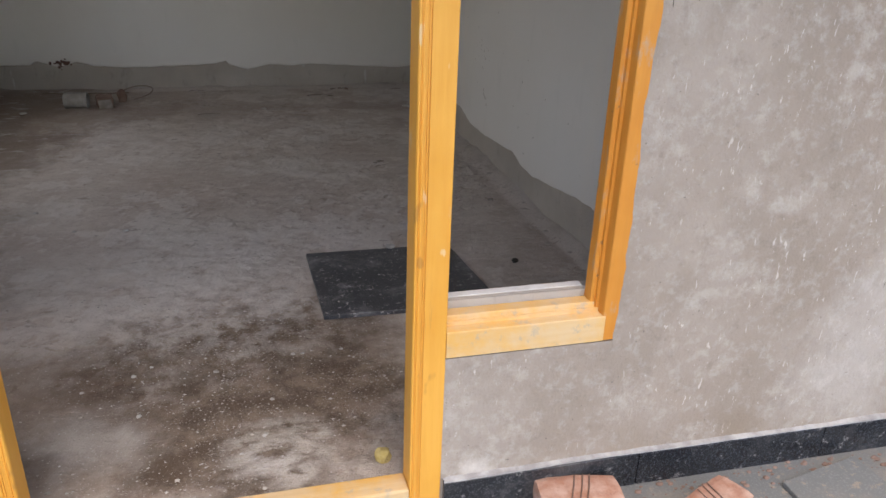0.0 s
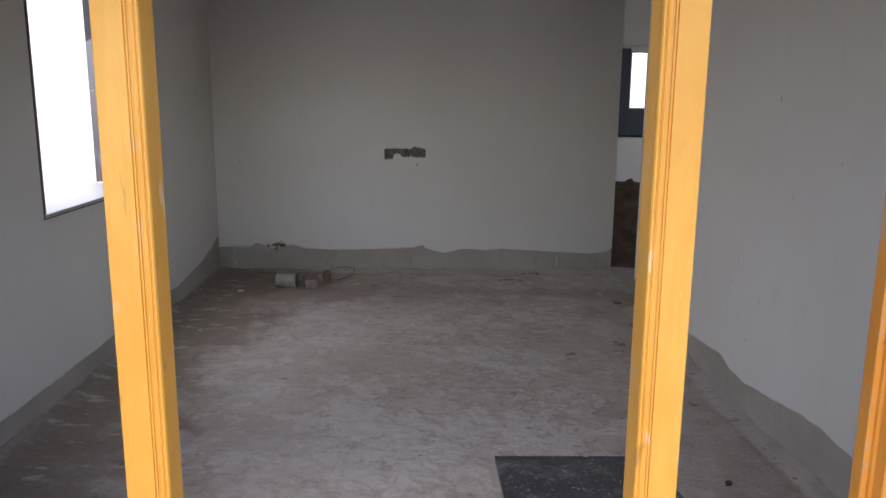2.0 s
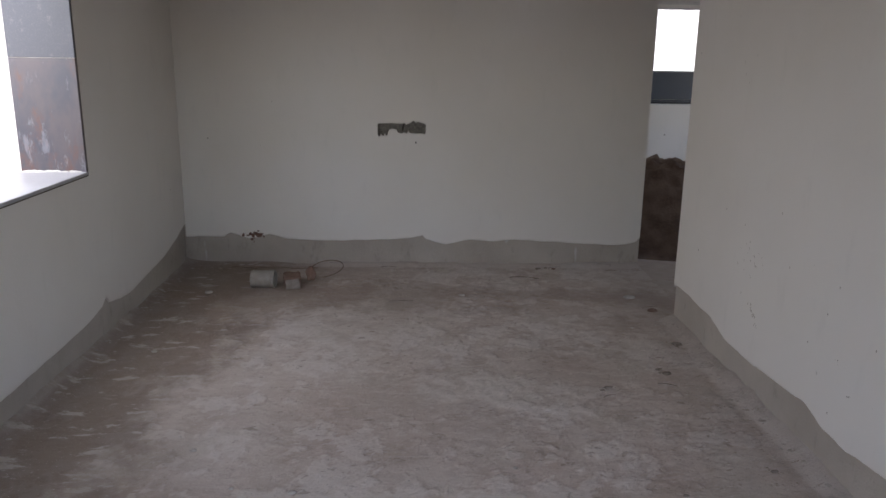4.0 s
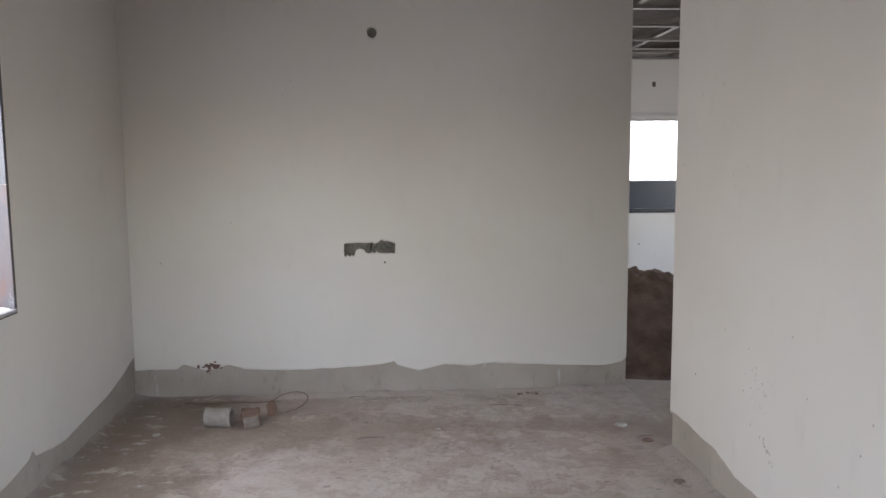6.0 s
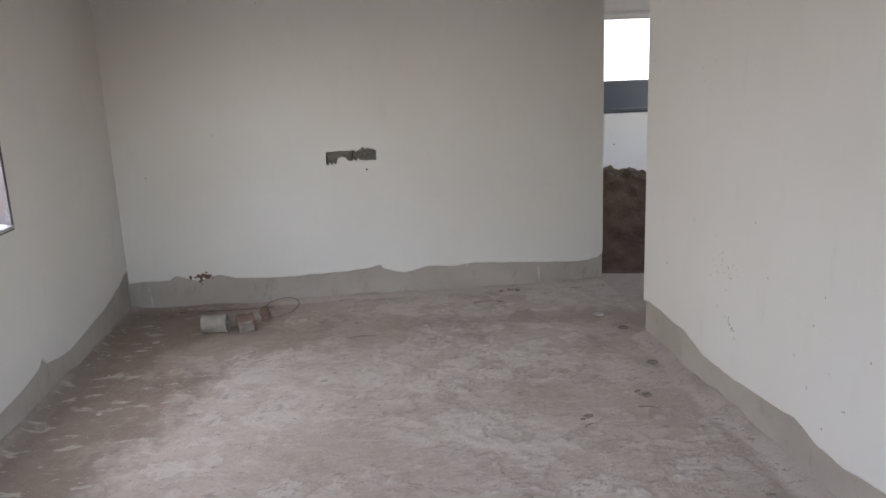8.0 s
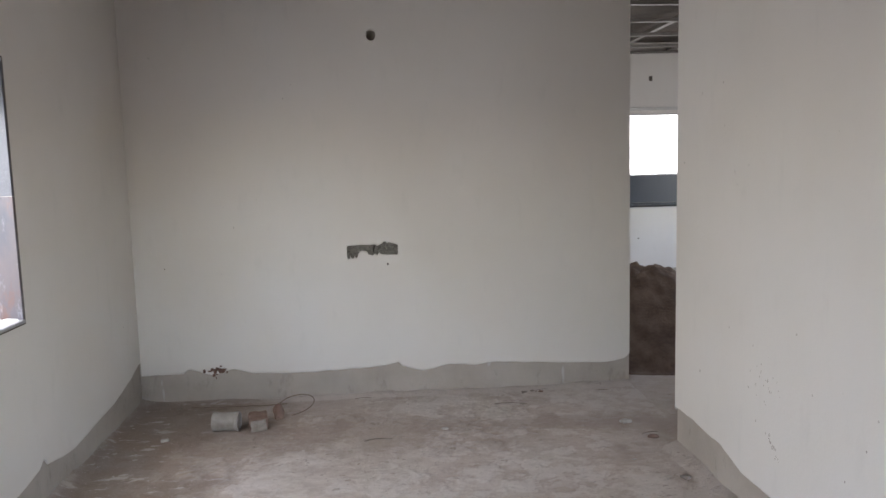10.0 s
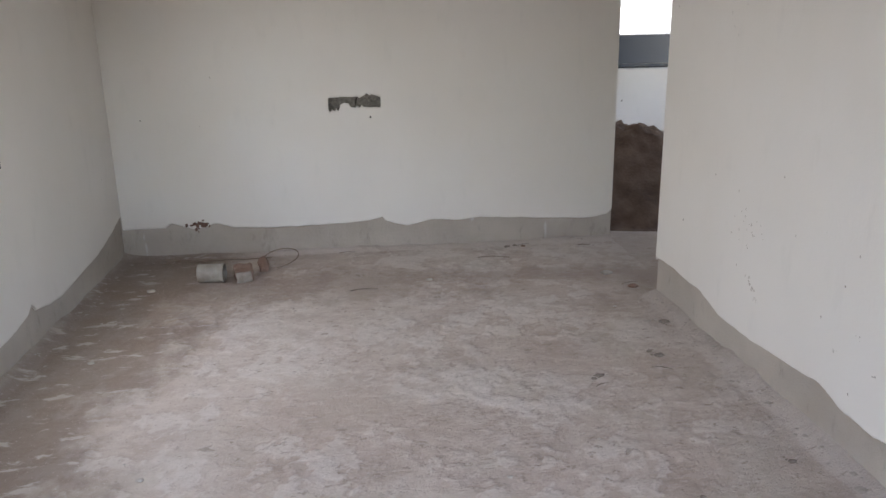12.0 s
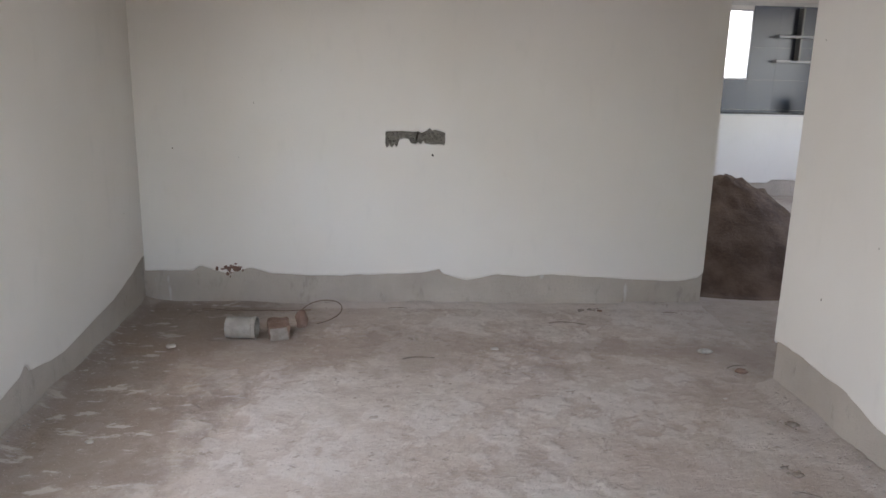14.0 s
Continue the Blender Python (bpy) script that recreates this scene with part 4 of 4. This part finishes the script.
tube(bm, [(1.435, front(1.435) + 0.0075, z) for z in (1.639, 1.8, 2.0, 2.3, 2.6)], 0.012, 10)
tagged(part("conduit_pipe", bm, CEMENT, smooth=True), "cement-smeared grey conduit pipe set into the plaster", "pipe")
bm = bmesh.new()
for i in range(40):
    z = 1.645 + 0.022 * i
    lump(bm, (1.39 + rough_line(z, 21, 0.03) - 0.12 * max(0, 1.75 - z) ** 1, front(1.4) + 0.008, z), (0.02, 0.0085, 0.018), i + 50, 3)
tagged(part("chase_mortar", bm, PLASTER), "rough mortar beside the conduit", "mortar", kind="stuff")

# dark beads hold the shadow lines by strip and conduit, and a crack
for name, run in (("head", [(1.372 + 0.03 * i, 1.6425 + 0.0025 * noise.noise((i * 1.7, 2, 0))) for i in range(9)]), ("foot", [(1.335 + 0.03 * i, 1.618 + 0.003 * noise.noise((i * 1.7, 9, 0))) for i in range(9)]),
                  ("slant", [(1.366, 1.645), (1.378, 1.662), (1.388, 1.672), (1.397, 1.70), (1.402, 1.735), (1.41, 1.77)]), ("edge", [(1.417 + 0.002 * noise.noise((i, 4, 4)), 1.70 + 0.06 * i) for i in range(10)])):
    bm = bmesh.new()
    rng = random.Random(len(run))
    for (x0, z0), (x1, z1) in zip(run, run[1:]):
        for k in range(9):
            x, z = x0 + (x1 - x0) * k / 9 + rng.gauss(0, 0.0008), z0 + (z1 - z0) * k / 9 + rng.gauss(0, 0.0008)
            s = rng.uniform(0.5, 1.0) * (0.0032 if name == "slant" else 0.0022) * (0.25 if name == "edge" and k > 1 else 1)
            flat = name in ("head", "foot")
            lump(bm, (x, front(x) - 0.0002, z), (s * (2.8 if flat else 1.0), 0.0016, s * (0.8 if flat else 2.8)), k, 1)
    structure(part("trim_dark_line_" + name, bm, NEAR_BLACK), "dark bead standing for shadow lines and a crack in the broken plaster", "trim")
# liner added at the back of the pocket, coloured dark for recess shade
bm = boxes((HOLE[0] + 0.001, HOLE[1] - 0.001, FY + 0.069, FY + 0.0745, HOLE[2] + 0.001, HOLE[3] - 0.001))
structure(part("trim_hole_back", bm, DARK), "rough liner coloured dark for the shade in the broken plaster pocket", "trim")

# ---- granite slab lying on the floor ----
bm = bmesh.new()
prism(bm, [(0.52, 2.545), (1.245, 2.528), (1.18, 3.138), (0.51, 3.149)], lambda u, v, w: (u, v, w), 0.0, 0.020)
tagged(part("granite_slab", bevelled(bm, 0.002, 1), GRANITE), "dusty black granite slab lying on the cement floor", "stone slab")

# ---- back wall: chased switch pocket, cable hole, rusty stubs ----
def pocket(name, label, cx, cz, half, tall, seed, material=DARK, y=YB):
    """A nearly flat ragged disc on the wall, its dark colour standing for a hole's shade."""
    bm = bmesh.new()
    ring, inner = [], []
    k = 56
    for i in range(k):
        a = 2 * math.pi * i / k
        cu, cv = math.copysign(abs(math.cos(a)) ** 0.35, math.cos(a)), math.copysign(abs(math.sin(a)) ** 0.35, math.sin(a))
        r = 1 + 0.22 * noise.noise((cu * 4, cv * 4, seed)) + 0.15 * noise.noise((cu * 13, cv * 13, seed))
        x, z = cx + half * cu * (1 + 0.25 * (r - 1)), cz + tall * cv * r
        ring.append(bm.verts.new((x, y - 0.0025, z)))
        inner.append(bm.verts.new((cx + (x - cx) * 0.93, y - 0.0015, cz + (z - cz) * 0.75)))
    for i in range(k):
        j = (i + 1) % k
        bm.faces.new((ring[i], ring[j], inner[j], inner[i]))
    bm.faces.new(inner)
    return tagged(part(name, bm, material), label, "hole")


bm = boxes((SX0 + 0.001, SX1 - 0.001, YB + 0.026, YB + 0.034, SZ0 + 0.001, SZ1 - 0.001))
structure(part("trim_pocket_back", bm, SCRAPED), "dark rough back of the chased wall pocket", "trim")
bm = bmesh.new()
rng = random.Random(51)
for i in range(70):
    x = rng.choice((rng.uniform(-0.135, -0.06), rng.uniform(0.0, 0.08), rng.uniform(0.09, 0.215)))
    r = rng.uniform(0.004, 0.012)
    lump(bm, (x, YB + 0.022, rng.uniform(1.012 if x < -0.05 else 1.04, 1.098)), (r * 1.2, 0.010, r), i + 80, 1)
tagged(part("broken_mortar", bm, SCRAPED), "crumbled mortar inside the chased wall pocket", "mortar", kind="stuff")
bm = bmesh.new()
tube(bm, [(0.045, YB + 0.020, 1.048), (0.049, YB + 0.012, 1.072), (0.056, YB + 0.014, 1.098)], 0.006, 8)
tagged(part("conduit_stub", bm, NEAR_BLACK, smooth=True), "dark end of a conduit in the wall pocket", "pipe")
# nail hole: a bead whose dark colour is the hole's shade
bm = bmesh.new()
lump(bm, (0.146, YB - 0.0005, 0.962), (0.006, 0.002, 0.008), 3, 2)
tagged(part("nail_hole", bm, NEAR_BLACK), "small dark bead standing for a shaded nail hole in the white wall", "hole")
# cable hole: a shallow plug, shade inside put into its colour
bm = bmesh.new()
ring = [(0.030 * math.cos(a) * (1 + 0.2 * noise.noise((math.cos(a) * 3, math.sin(a) * 3, 2))), 0.046 * math.sin(a) * (1 + 0.2 * noise.noise((math.cos(a) * 3, math.sin(a) * 3, 7)))) for a in (2 * math.pi * k / 26 for k in range(26))]
prism(bm, ring, lambda u, v, w: (w, 3.386 + u, 2.50 + v), XR - 0.002, XR + 0.010)
tagged(part("cable_hole", bm, NEAR_BLACK), "dark plug standing for a shaded cable hole high in the white side wall", "hole")
pocket("cable_hole", "small dark disc standing for a shaded cable hole high in the kitchen wall", 3.86, 2.735, 0.025, 0.035, 6, DARK, HY)
bm = bmesh.new()
rng = random.Random(12)
for i in range(26):
    lump(bm, (rng.gauss(-1.10, 0.032), YB - 0.001, rng.gauss(0.232, 0.02)), (rng.uniform(0.004, 0.016), 0.006, rng.uniform(0.004, 0.016)), i + 3, 2)
tagged(part("rusty_patch", bm, RUST), "rusty brown broken patch low on the wall", "patch")

# ---- scuffs and splashes on the right wall ----
rng = random.Random(77)
bm = bmesh.new()
for i in range(24):
    y, z, s = rng.gauss(4.53, 0.06), rng.gauss(0.66, 0.08), rng.uniform(0.0015, 0.0045)
    lump(bm, (XR - 0.0003, y, z), (0.0012, s, s * rng.uniform(0.8, 2.2)), i, 1)
for y, z in ((4.175, 0.736), (4.696, 0.614), (3.776, 0.769), (4.3, 0.95), (3.5, 0.62), (4.9, 0.85), (3.95, 0.48)):
    lump(bm, (XR - 0.0003, y, z), (0.0012, 0.004, 0.0055), int(y * 50), 2)
for i in range(17):
    k = i / 16
    lump(bm, (XR - 0.0002, 4.517 - 0.107 * k + rng.gauss(0, 0.006), 0.450 - 0.08 * k + rng.gauss(0, 0.006)), (0.0009, rng.uniform(0.002, 0.008), rng.uniform(0.003, 0.012) * (1.2 - k)), i + 300, 1)
tagged(part("wall_splashes", bm, STAIN), "small brown splashes and scuffs on the white wall", "stain", kind="stuff")

# ---- rubbish by the back wall ----
can = thing("plastic_tub", "dull cream plastic tub lying on its side on the floor", "tub", (-0.92, 6.215, -0.004))
bm = bmesh.new()
ring = []
for s, r in ((-0.083, 0.001), (-0.083, 0.057), (-0.078, 0.062), (-0.07, 0.060), (0.06, 0.060), (0.066, 0.064), (0.083, 0.064), (0.083, 0.056), (0.02, 0.054), (0.02, 0.001)):
    ring.append([bm.verts.new((s, r * math.cos(2 * math.pi * k / 28), 0.066 + r * math.sin(2 * math.pi * k / 28))) for k in range(28)])
for a, b in zip(ring, ring[1:]):
    for k in range(28):
        bm.faces.new((a[k], a[(k + 1) % 28], b[(k + 1) % 28], b[k]))
part("body", bm, CAN, can, smooth=False)
can.rotation_euler = (0, 0, radians(-4))
half = thing("brick_half", "broken reddish brick with a pale mortar face beside the tub", "brick", (-0.725, 6.25, -0.002))
half.rotation_euler = (0, 0, radians(14))
bm = bmesh.new()
box(bm, -0.055, 0.055, -0.06, 0.075, 0, 0.092)
bmesh.ops.subdivide_edges(bm, edges=list(bm.edges), cuts=5, use_grid_fill=True)
for v in bm.verts:
    v.co.z *= 0.86 + 0.9 * (v.co.y + 0.06)
    v.co += 0.010 * Vector((noise.noise(v.co * 21), noise.noise(v.co * 21 + Vector((5, 0, 0))), noise.noise(v.co * 21 + Vector((0, 7, 0)))))
part("body", bm, OLDBRICK, half)
bm = bmesh.new()
box(bm, -0.052, 0.042, -0.078, -0.055, 0.002, 0.072)
bmesh.ops.subdivide_edges(bm, edges=list(bm.edges), cuts=5, use_grid_fill=True)
for v in bm.verts:
    v.co += 0.009 * Vector((noise.noise(v.co * 25), noise.noise(v.co * 25 + Vector((5, 0, 0))), noise.noise(v.co * 25 + Vector((0, 7, 0)))))
part("mortar_face", bm, MUDDY, half, "pale mortar stuck to one face")
bm = bmesh.new()
lump(bm, (0, 0, 0.045), (0.035, 0.03, 0.06), 11, 3)
ob = tagged(part("brick_fragment", bm, OLDBRICK), "small dark brown brick chip standing on the floor", "brick")
ob.location = (-0.615, 6.40, 0.0)
bm = bmesh.new()
pts = []
for i in range(25):
    a = math.radians(-150 + 285 * i / 24)
    pts.append((-0.52 + 0.125 * math.cos(-a + 0.7), 6.57 + 0.17 * math.sin(-a + 0.7), 0.02 + 0.04 * math.sin(math.pi * i / 24)))
tube(bm, pts, 0.0034, 7)
tagged(part("wire_loop", bm, WIRE, smooth=True), "stiff brown wire loop lying on the floor", "wire")
bm = bmesh.new()
tube(bm, [(-1.25 + 0.06 * i, 6.66 + 0.03 * noise.noise((i * 0.5, 0, 0)) - 0.004 * i * (1 if i < 9 else 0.4), 0.022 + 0.006 * noise.noise((i, 3, 0))) for i in range(12)], 0.0035, 6)
tagged(part("wire", bm, WIRE, smooth=True), "dusty brown wire lying along the wall", "wire")
for x, y, turn, size in ((0.05, 5.905, 8, 0.085), (-0.05, 6.74, 0, 0.07), (0.96, 6.46, -6, 0.11), (1.25, 6.74, 12, 0.06), (1.66, 6.66, 3, 0.05), (1.70, 5.78, 20, 0.06), (1.43, 4.57, -15, 0.05), (1.10, 4.44, 30, 0.04), (-1.29, 6.62, 10, 0.03)):
    bm = bmesh.new()
    tube(bm, [(-size, 0, 0.005), (-size * 0.55, size * 0.12, 0.007), (-size * 0.1, size * 0.16, 0.007), (size * 0.5, size * 0.05, 0.006), (size, -size * 0.10, 0.004)], 0.0016 + 0.022 * size, 5)
    ob = tagged(part("twig", bm, CLOD), "dark brown bit of wood lying on the floor", "twig", "twigs on the floor")
    ob.location, ob.rotation_euler = (x, y, 0), (0, 0, radians(turn))
bm = bmesh.new()
lump(bm, (0, 0, 0.018), (0.026, 0.024, 0.020), 17, 3)
ob = tagged(part("crumpled_wrapper", bm, STRAW), "crumpled pale yellow scrap beside the door post", "scrap")
ob.location = (0.585, 1.68, 0.0)
bm = bmesh.new()
lump(bm, (0, 0, 0.008), (0.022, 0.016, 0.011), 19, 2)
ob = tagged(part("stone_chip", bm, GRIT), "pale stone chip lying on the granite slab", "stone")
ob.location = (0.903, 3.147, 0.018)
bm = bmesh.new()
lump(bm, (0, 0, 0.010), (0.016, 0.013, 0.012), 23, 2)
ob = tagged(part("dark_pebble", bm, NEAR_BLACK), "dark pebble lying on the cement floor", "stone")
ob.location = (1.448, 2.918, 0.0)

# ---- clods and stones lying singly on the floor ----
rng = random.Random(14)
for x, y, r, mat, label in ((1.70, 5.72, 0.035, OLDBRICK, "brown"), (1.66, 5.12, 0.030, CLOD, "dark"), (1.468, 4.711, 0.024, CLOD, "dark"), (1.44, 4.76, 0.016, CLOD, "dark"), (1.116, 4.531, 0.022, CLOD, "dark"), (1.08, 4.50, 0.014, CLOD, "dark"),
                            (1.62, 5.99, 0.040, GRIT, "pale"), (-1.266, 6.068, 0.030, GRIT, "pale"), (-0.779, 3.945, 0.016, GRIT, "pale"), (-0.312, 3.608, 0.018, GRIT, "pale"), (0.469, 6.042, 0.024, GRIT, "pale"), (-1.291, 5.022, 0.020, GRIT, "pale"),
                            (-1.34, 6.70, 0.020, CLOD, "dark"), (1.60, 3.744, 0.018, CLOD, "dark"), (1.181, 3.576, 0.013, CLOD, "dark"), (0.555, 3.786, 0.012, GRIT, "pale"), (-0.55, 3.65, 0.012, GRIT, "pale"), (1.10, 6.70, 0.022, CLOD, "dark"), (1.16, 6.72, 0.018, CLOD, "dark"), (1.22, 6.70, 0.020, OLDBRICK, "brown")):
    bm = bmesh.new()
    seed = rng.random() * 50
    r *= 0.75
    lump(bm, (0, 0, r * 0.2), (r * 1.3, r, r * 0.5), seed, 2)
    if mat is CLOD:
        for k in range(5):
            q = r * rng.uniform(0.2, 0.5)
            lump(bm, (rng.gauss(0, r * 1.4), rng.gauss(0, r * 1.2), q * 0.4), (q, q, q * 0.6), seed + k, 1)
    ob = tagged(part("clod" if mat is CLOD else "stone_piece", bm, mat, smooth=True), label + (" clod of dried mortar lying on the floor" if mat is CLOD else " lump of broken masonry lying on the floor"), "clod" if mat is CLOD else "stone", "clods on the floor")
    ob.location = (x, y, float(floor_height(np.array([x]), np.array([y]))[0]) - 0.001)

# ---- chips and grit over the floor ----
rng = random.Random(4)
bm = bmesh.new()
for i in range(2900):
    if i < 1650:
        x, y = rng.gauss(0.15, 0.35), rng.uniform(1.62, 2.9)
    elif i < 2150:
        x, y = (XR - abs(rng.gauss(0.03, 0.12)) if rng.random() < 0.5 else XL + abs(rng.gauss(0.04, 0.14))), rng.uniform(1.8, 6.6)
    else:
        x, y = rng.uniform(XL + 0.05, XR - 0.05), rng.uniform(1.65, 6.7)
    if not (XL + 0.02 < x < XR - 0.02):
        continue
    s = min(0.0085, 0.0013 + rng.expovariate(950))
    z0 = 0.019 if (0.53 < x < 1.2 and 2.56 < y < 3.13) else gz[min(ny, int((y - FB + 0.02) / (YB + 0.12 - FB) * ny)), min(nx, int((x - XL + 0.02) / (XE + 0.02 - XL) * nx))] - 0.0005
    made = bmesh.ops.create_icosphere(bm, subdivisions=1, radius=1.0)["verts"] if s > 0.006 else None
    if made:
        for v in made:
            k = 1 + 0.5 * noise.noise(v.co * 1.7 + Vector((i, 0, 0)))
            v.co = Vector((x + v.co.x * s * k * 1.3, y + v.co.y * s * k, z0 + max(-0.3, v.co.z) * s * 0.7 * k + 0.002))
    else:
        a = rng.uniform(0, 6.28)
        q = [bm.verts.new((x + s * 1.6 * math.cos(a + t), y + s * math.sin(a + t), z0)) for t in (0, 2.0, 4.1)] + [bm.verts.new((x, y, z0 + s))]
        for f in ((0, 1, 3), (1, 2, 3), (2, 0, 3)):
            bm.faces.new([q[t] for t in f])
tagged(part("floor_chips", bm, GRIT), "pale cement chips and grit scattered over the floor", "grit", kind="stuff")

# ---- mortar droppings along the walls ----
for name, label, seed, count, mat, spread in (("mortar_droppings", "grey mortar droppings along the wall foot", 9, 7, CEMENT, 0.07), ("rubble_crumbs", "brown-grey rubble crumbs along the wall foot", 10, 70, CEMENT, 0.06)):
    rng = random.Random(seed)
    bm = bmesh.new()
    for i in range(count):
        if name == "mortar_droppings":
            x, y = XL + 0.01 + abs(rng.gauss(0, spread)) * 1.6, rng.gauss(5.8, 0.35)
        elif rng.random() < 0.6:
            x, y = XR - 0.008 - abs(rng.gauss(0, spread)), rng.uniform(2.0, YE - 0.05)
        else:
            x, y = XL + 0.01 + abs(rng.gauss(0, spread)), rng.uniform(2.4, 6.7)
        if y > YB - 0.05:
            continue
        s = 0.003 + abs(rng.gauss(0, 0.005))
        lump(bm, (x, y, 0.010 + 0.02 * math.exp(-min(abs(x - XL), abs(x - XR)) / 0.06)), (s * 1.6, s * 1.2, s * 0.25), i + 200 * seed, 2)
    tagged(part(name, bm, mat), label, "debris", kind="stuff")

# ---- glowing white panels added beyond the windows for the overexposed outside ----
m, n, l, p = nodes_of("glowing_white_panel")
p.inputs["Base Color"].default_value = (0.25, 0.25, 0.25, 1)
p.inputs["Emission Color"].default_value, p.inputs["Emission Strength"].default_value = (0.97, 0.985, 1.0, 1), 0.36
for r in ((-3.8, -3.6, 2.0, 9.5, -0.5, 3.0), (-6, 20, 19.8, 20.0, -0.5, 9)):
    structure(part("backdrop", boxes(r), m), "plain glowing white panel standing in for the overexposed outside", "backdrop")

# ---- sand heap in the hall ----
bm = bmesh.new()
CX, CY, R, HT = 2.45, 8.15, 1.12, 0.685
rings = []
for i in range(31):
    r = R * 1.12 * i / 30
    row = []
    for k in range(72):
        a = 2 * math.pi * k / 72
        x, y = CX + r * math.cos(a), CY + r * math.sin(a)
        f = min(1.0, r / R)
        z = min(HT * 0.965 + 0.02 * noise.noise((x * 6, y * 6, 2)), HT * 1.05 * (1 - f ** 1.5)) + (0.035 * noise.noise((x * 3, y * 3, 1)) + 0.06 * noise.noise((x * 8, y * 8, 4)) + 0.03 * noise.noise((x * 24, y * 24, 7))) * (1 - 0.5 * f)
        z = max(z, 0.30 * (1 - min(1.0, math.hypot((x - 3.0) / 0.85, (y - 7.75) / 0.75)) ** 1.5) * (1 - f ** 6))
        z = -0.03 if i == 30 else max(0.004 if r < R else 0.003, z)
        row.append(bm.verts.new((max(x, XE + 0.012), y, z)))
    rings.append(row)
for a, b in zip(rings, rings[1:]):
    for k in range(72):
        bm.faces.new((a[k], a[(k + 1) % 72], b[(k + 1) % 72], b[k]))
bmesh.ops.remove_doubles(bm, verts=bm.verts, dist=0.0005)
tagged(part("sand_pile", bm, SAND, smooth=True), "heap of damp brown sand on the hall floor", "sand pile", kind="stuff")

# ---- kitchen: counter, tiles, shelf, tub ----
CF = 11.25
counter = thing("kitchen_counter", "white plastered kitchen counter with a dark stone top", "counter", (0, 0, 0))
bm = boxes((2.2, 5.9, CF + 0.02, CF + 0.12, 0.0, 1.003))
part("base", bm, CEMENT, counter, "bare grey cement foot")
bm = bmesh.new()
coat(bm, lambda s, d, z: (s, CF + d, z), 2.2, 5.9, lambda s: 0.17 + rough_line(s, 31, 0.02) + (0.03 if 4.55 < s < 4.9 else 0), lambda s: 1.003, 0.02, 0.05)
part("front", bm, PUTTY, counter, "white puttied counter front")
bm = boxes((2.2, 5.9, CF - 0.02, HY - 0.014, 1.004, 1.026))
part("worktop", bevelled(bm, 0.004, 1), SKIRT, counter, "dark polished stone worktop")
# highlight along the worktop edge, built as a white strip
bm = boxes((2.2, 5.9, CF - 0.012, CF - 0.001, 0.985, 1.003))
part("edge_highlight", bm, MORTAR, counter, "white strip standing for the highlight along the worktop edge")
tiles = structure(new("wall_tiles"), "blue-grey glazed tiles above the kitchen counter", "tiles")
tx = [2.2, 2.6, 3.0, KX0 - 0.002, KX1 + 0.002, 4.72, 5.13, 5.54, 5.95]
tz = [1.027, KZ0 - 0.002, 1.80, KZ1 + 0.002, 2.30]
for x0, x1 in zip(tx, tx[1:]):
    for z0, z1 in zip(tz, tz[1:]):
        if x0 >= KX0 - 0.003 and x1 <= KX1 + 0.003 and z0 >= KZ0 - 0.003 and z1 <= KZ1 + 0.003:
            continue
        if KX0 - 0.003 <= x0 and x1 <= KX1 + 0.003 and z0 >= KZ1:
            continue
        part("tile", bevelled(boxes((x0 + 0.0003, x1 - 0.0003, HY - 0.012, HY, z0 + 0.0003, z1 - 0.0003)), 0.0006, 1), TILE, tiles)
bm = boxes((2.2, 5.95, HY - 0.03, HY + 0.002, 2.302, 2.345))
structure(part("trim_tile_head", bevelled(bm, 0.003, 1), MORTAR), "white plaster edge above the kitchen tiles", "trim")
kw = structure(new("window_2"), "unglazed kitchen window opening with pale reveal", "window")
for r in ((KX0, KX0 + 0.015, HY - 0.013, HY + 0.235, KZ0, KZ1), (KX1 - 0.015, KX1, HY - 0.013, HY + 0.235, KZ0, KZ1)):
    part("window_jamb", boxes(r), SILL, kw)
for r in ((KX0 + 0.016, KX1 - 0.016, HY - 0.013, HY + 0.235, KZ0, KZ0 + 0.015), (KX0 + 0.016, KX1 - 0.016, HY - 0.013, HY + 0.235, KZ1 - 0.015, KZ1)):
    part("window_sill", boxes(r), SILL, kw)
shelf = thing("wall_shelf", "open wall shelf of thin pale slabs on kitchen tiles", "shelf", (0, 0, 0))
for z in (1.62, 1.92):
    part("shelf_board", bevelled(boxes((4.66, 5.9, HY - 0.14, HY - 0.013, z, z + 0.028)), 0.002, 1), SILL, shelf, "pale grey stone board")
part("divider", bevelled(boxes((4.94, 4.965, HY - 0.13, HY - 0.013, 1.649, 1.919)), 0.002, 1), PORCH, shelf)
part("divider", bevelled(boxes((4.94, 4.965, HY - 0.13, HY - 0.013, 1.949, 2.28)), 0.002, 1), PORCH, shelf)
tub = thing("blue_tub", "bright blue plastic tub standing on the kitchen worktop", "tub", (5.10, 11.42, 1.026))
bm = bmesh.new()
ring = []
for z, r in ((0, 0.001), (0, 0.075), (0.01, 0.08), (0.15, 0.10), (0.155, 0.106), (0.165, 0.106), (0.165, 0.097), (0.02, 0.075), (0.02, 0.001)):
    ring.append([bm.verts.new((r * math.cos(2 * math.pi * k / 24), r * math.sin(2 * math.pi * k / 24), z)) for k in range(24)])
for a, b in zip(ring, ring[1:]):
    for k in range(24):
        bm.faces.new((a[k], a[(k + 1) % 24], b[(k + 1) % 24], b[k]))
part("body", bm, BLUE, tub, smooth=True)
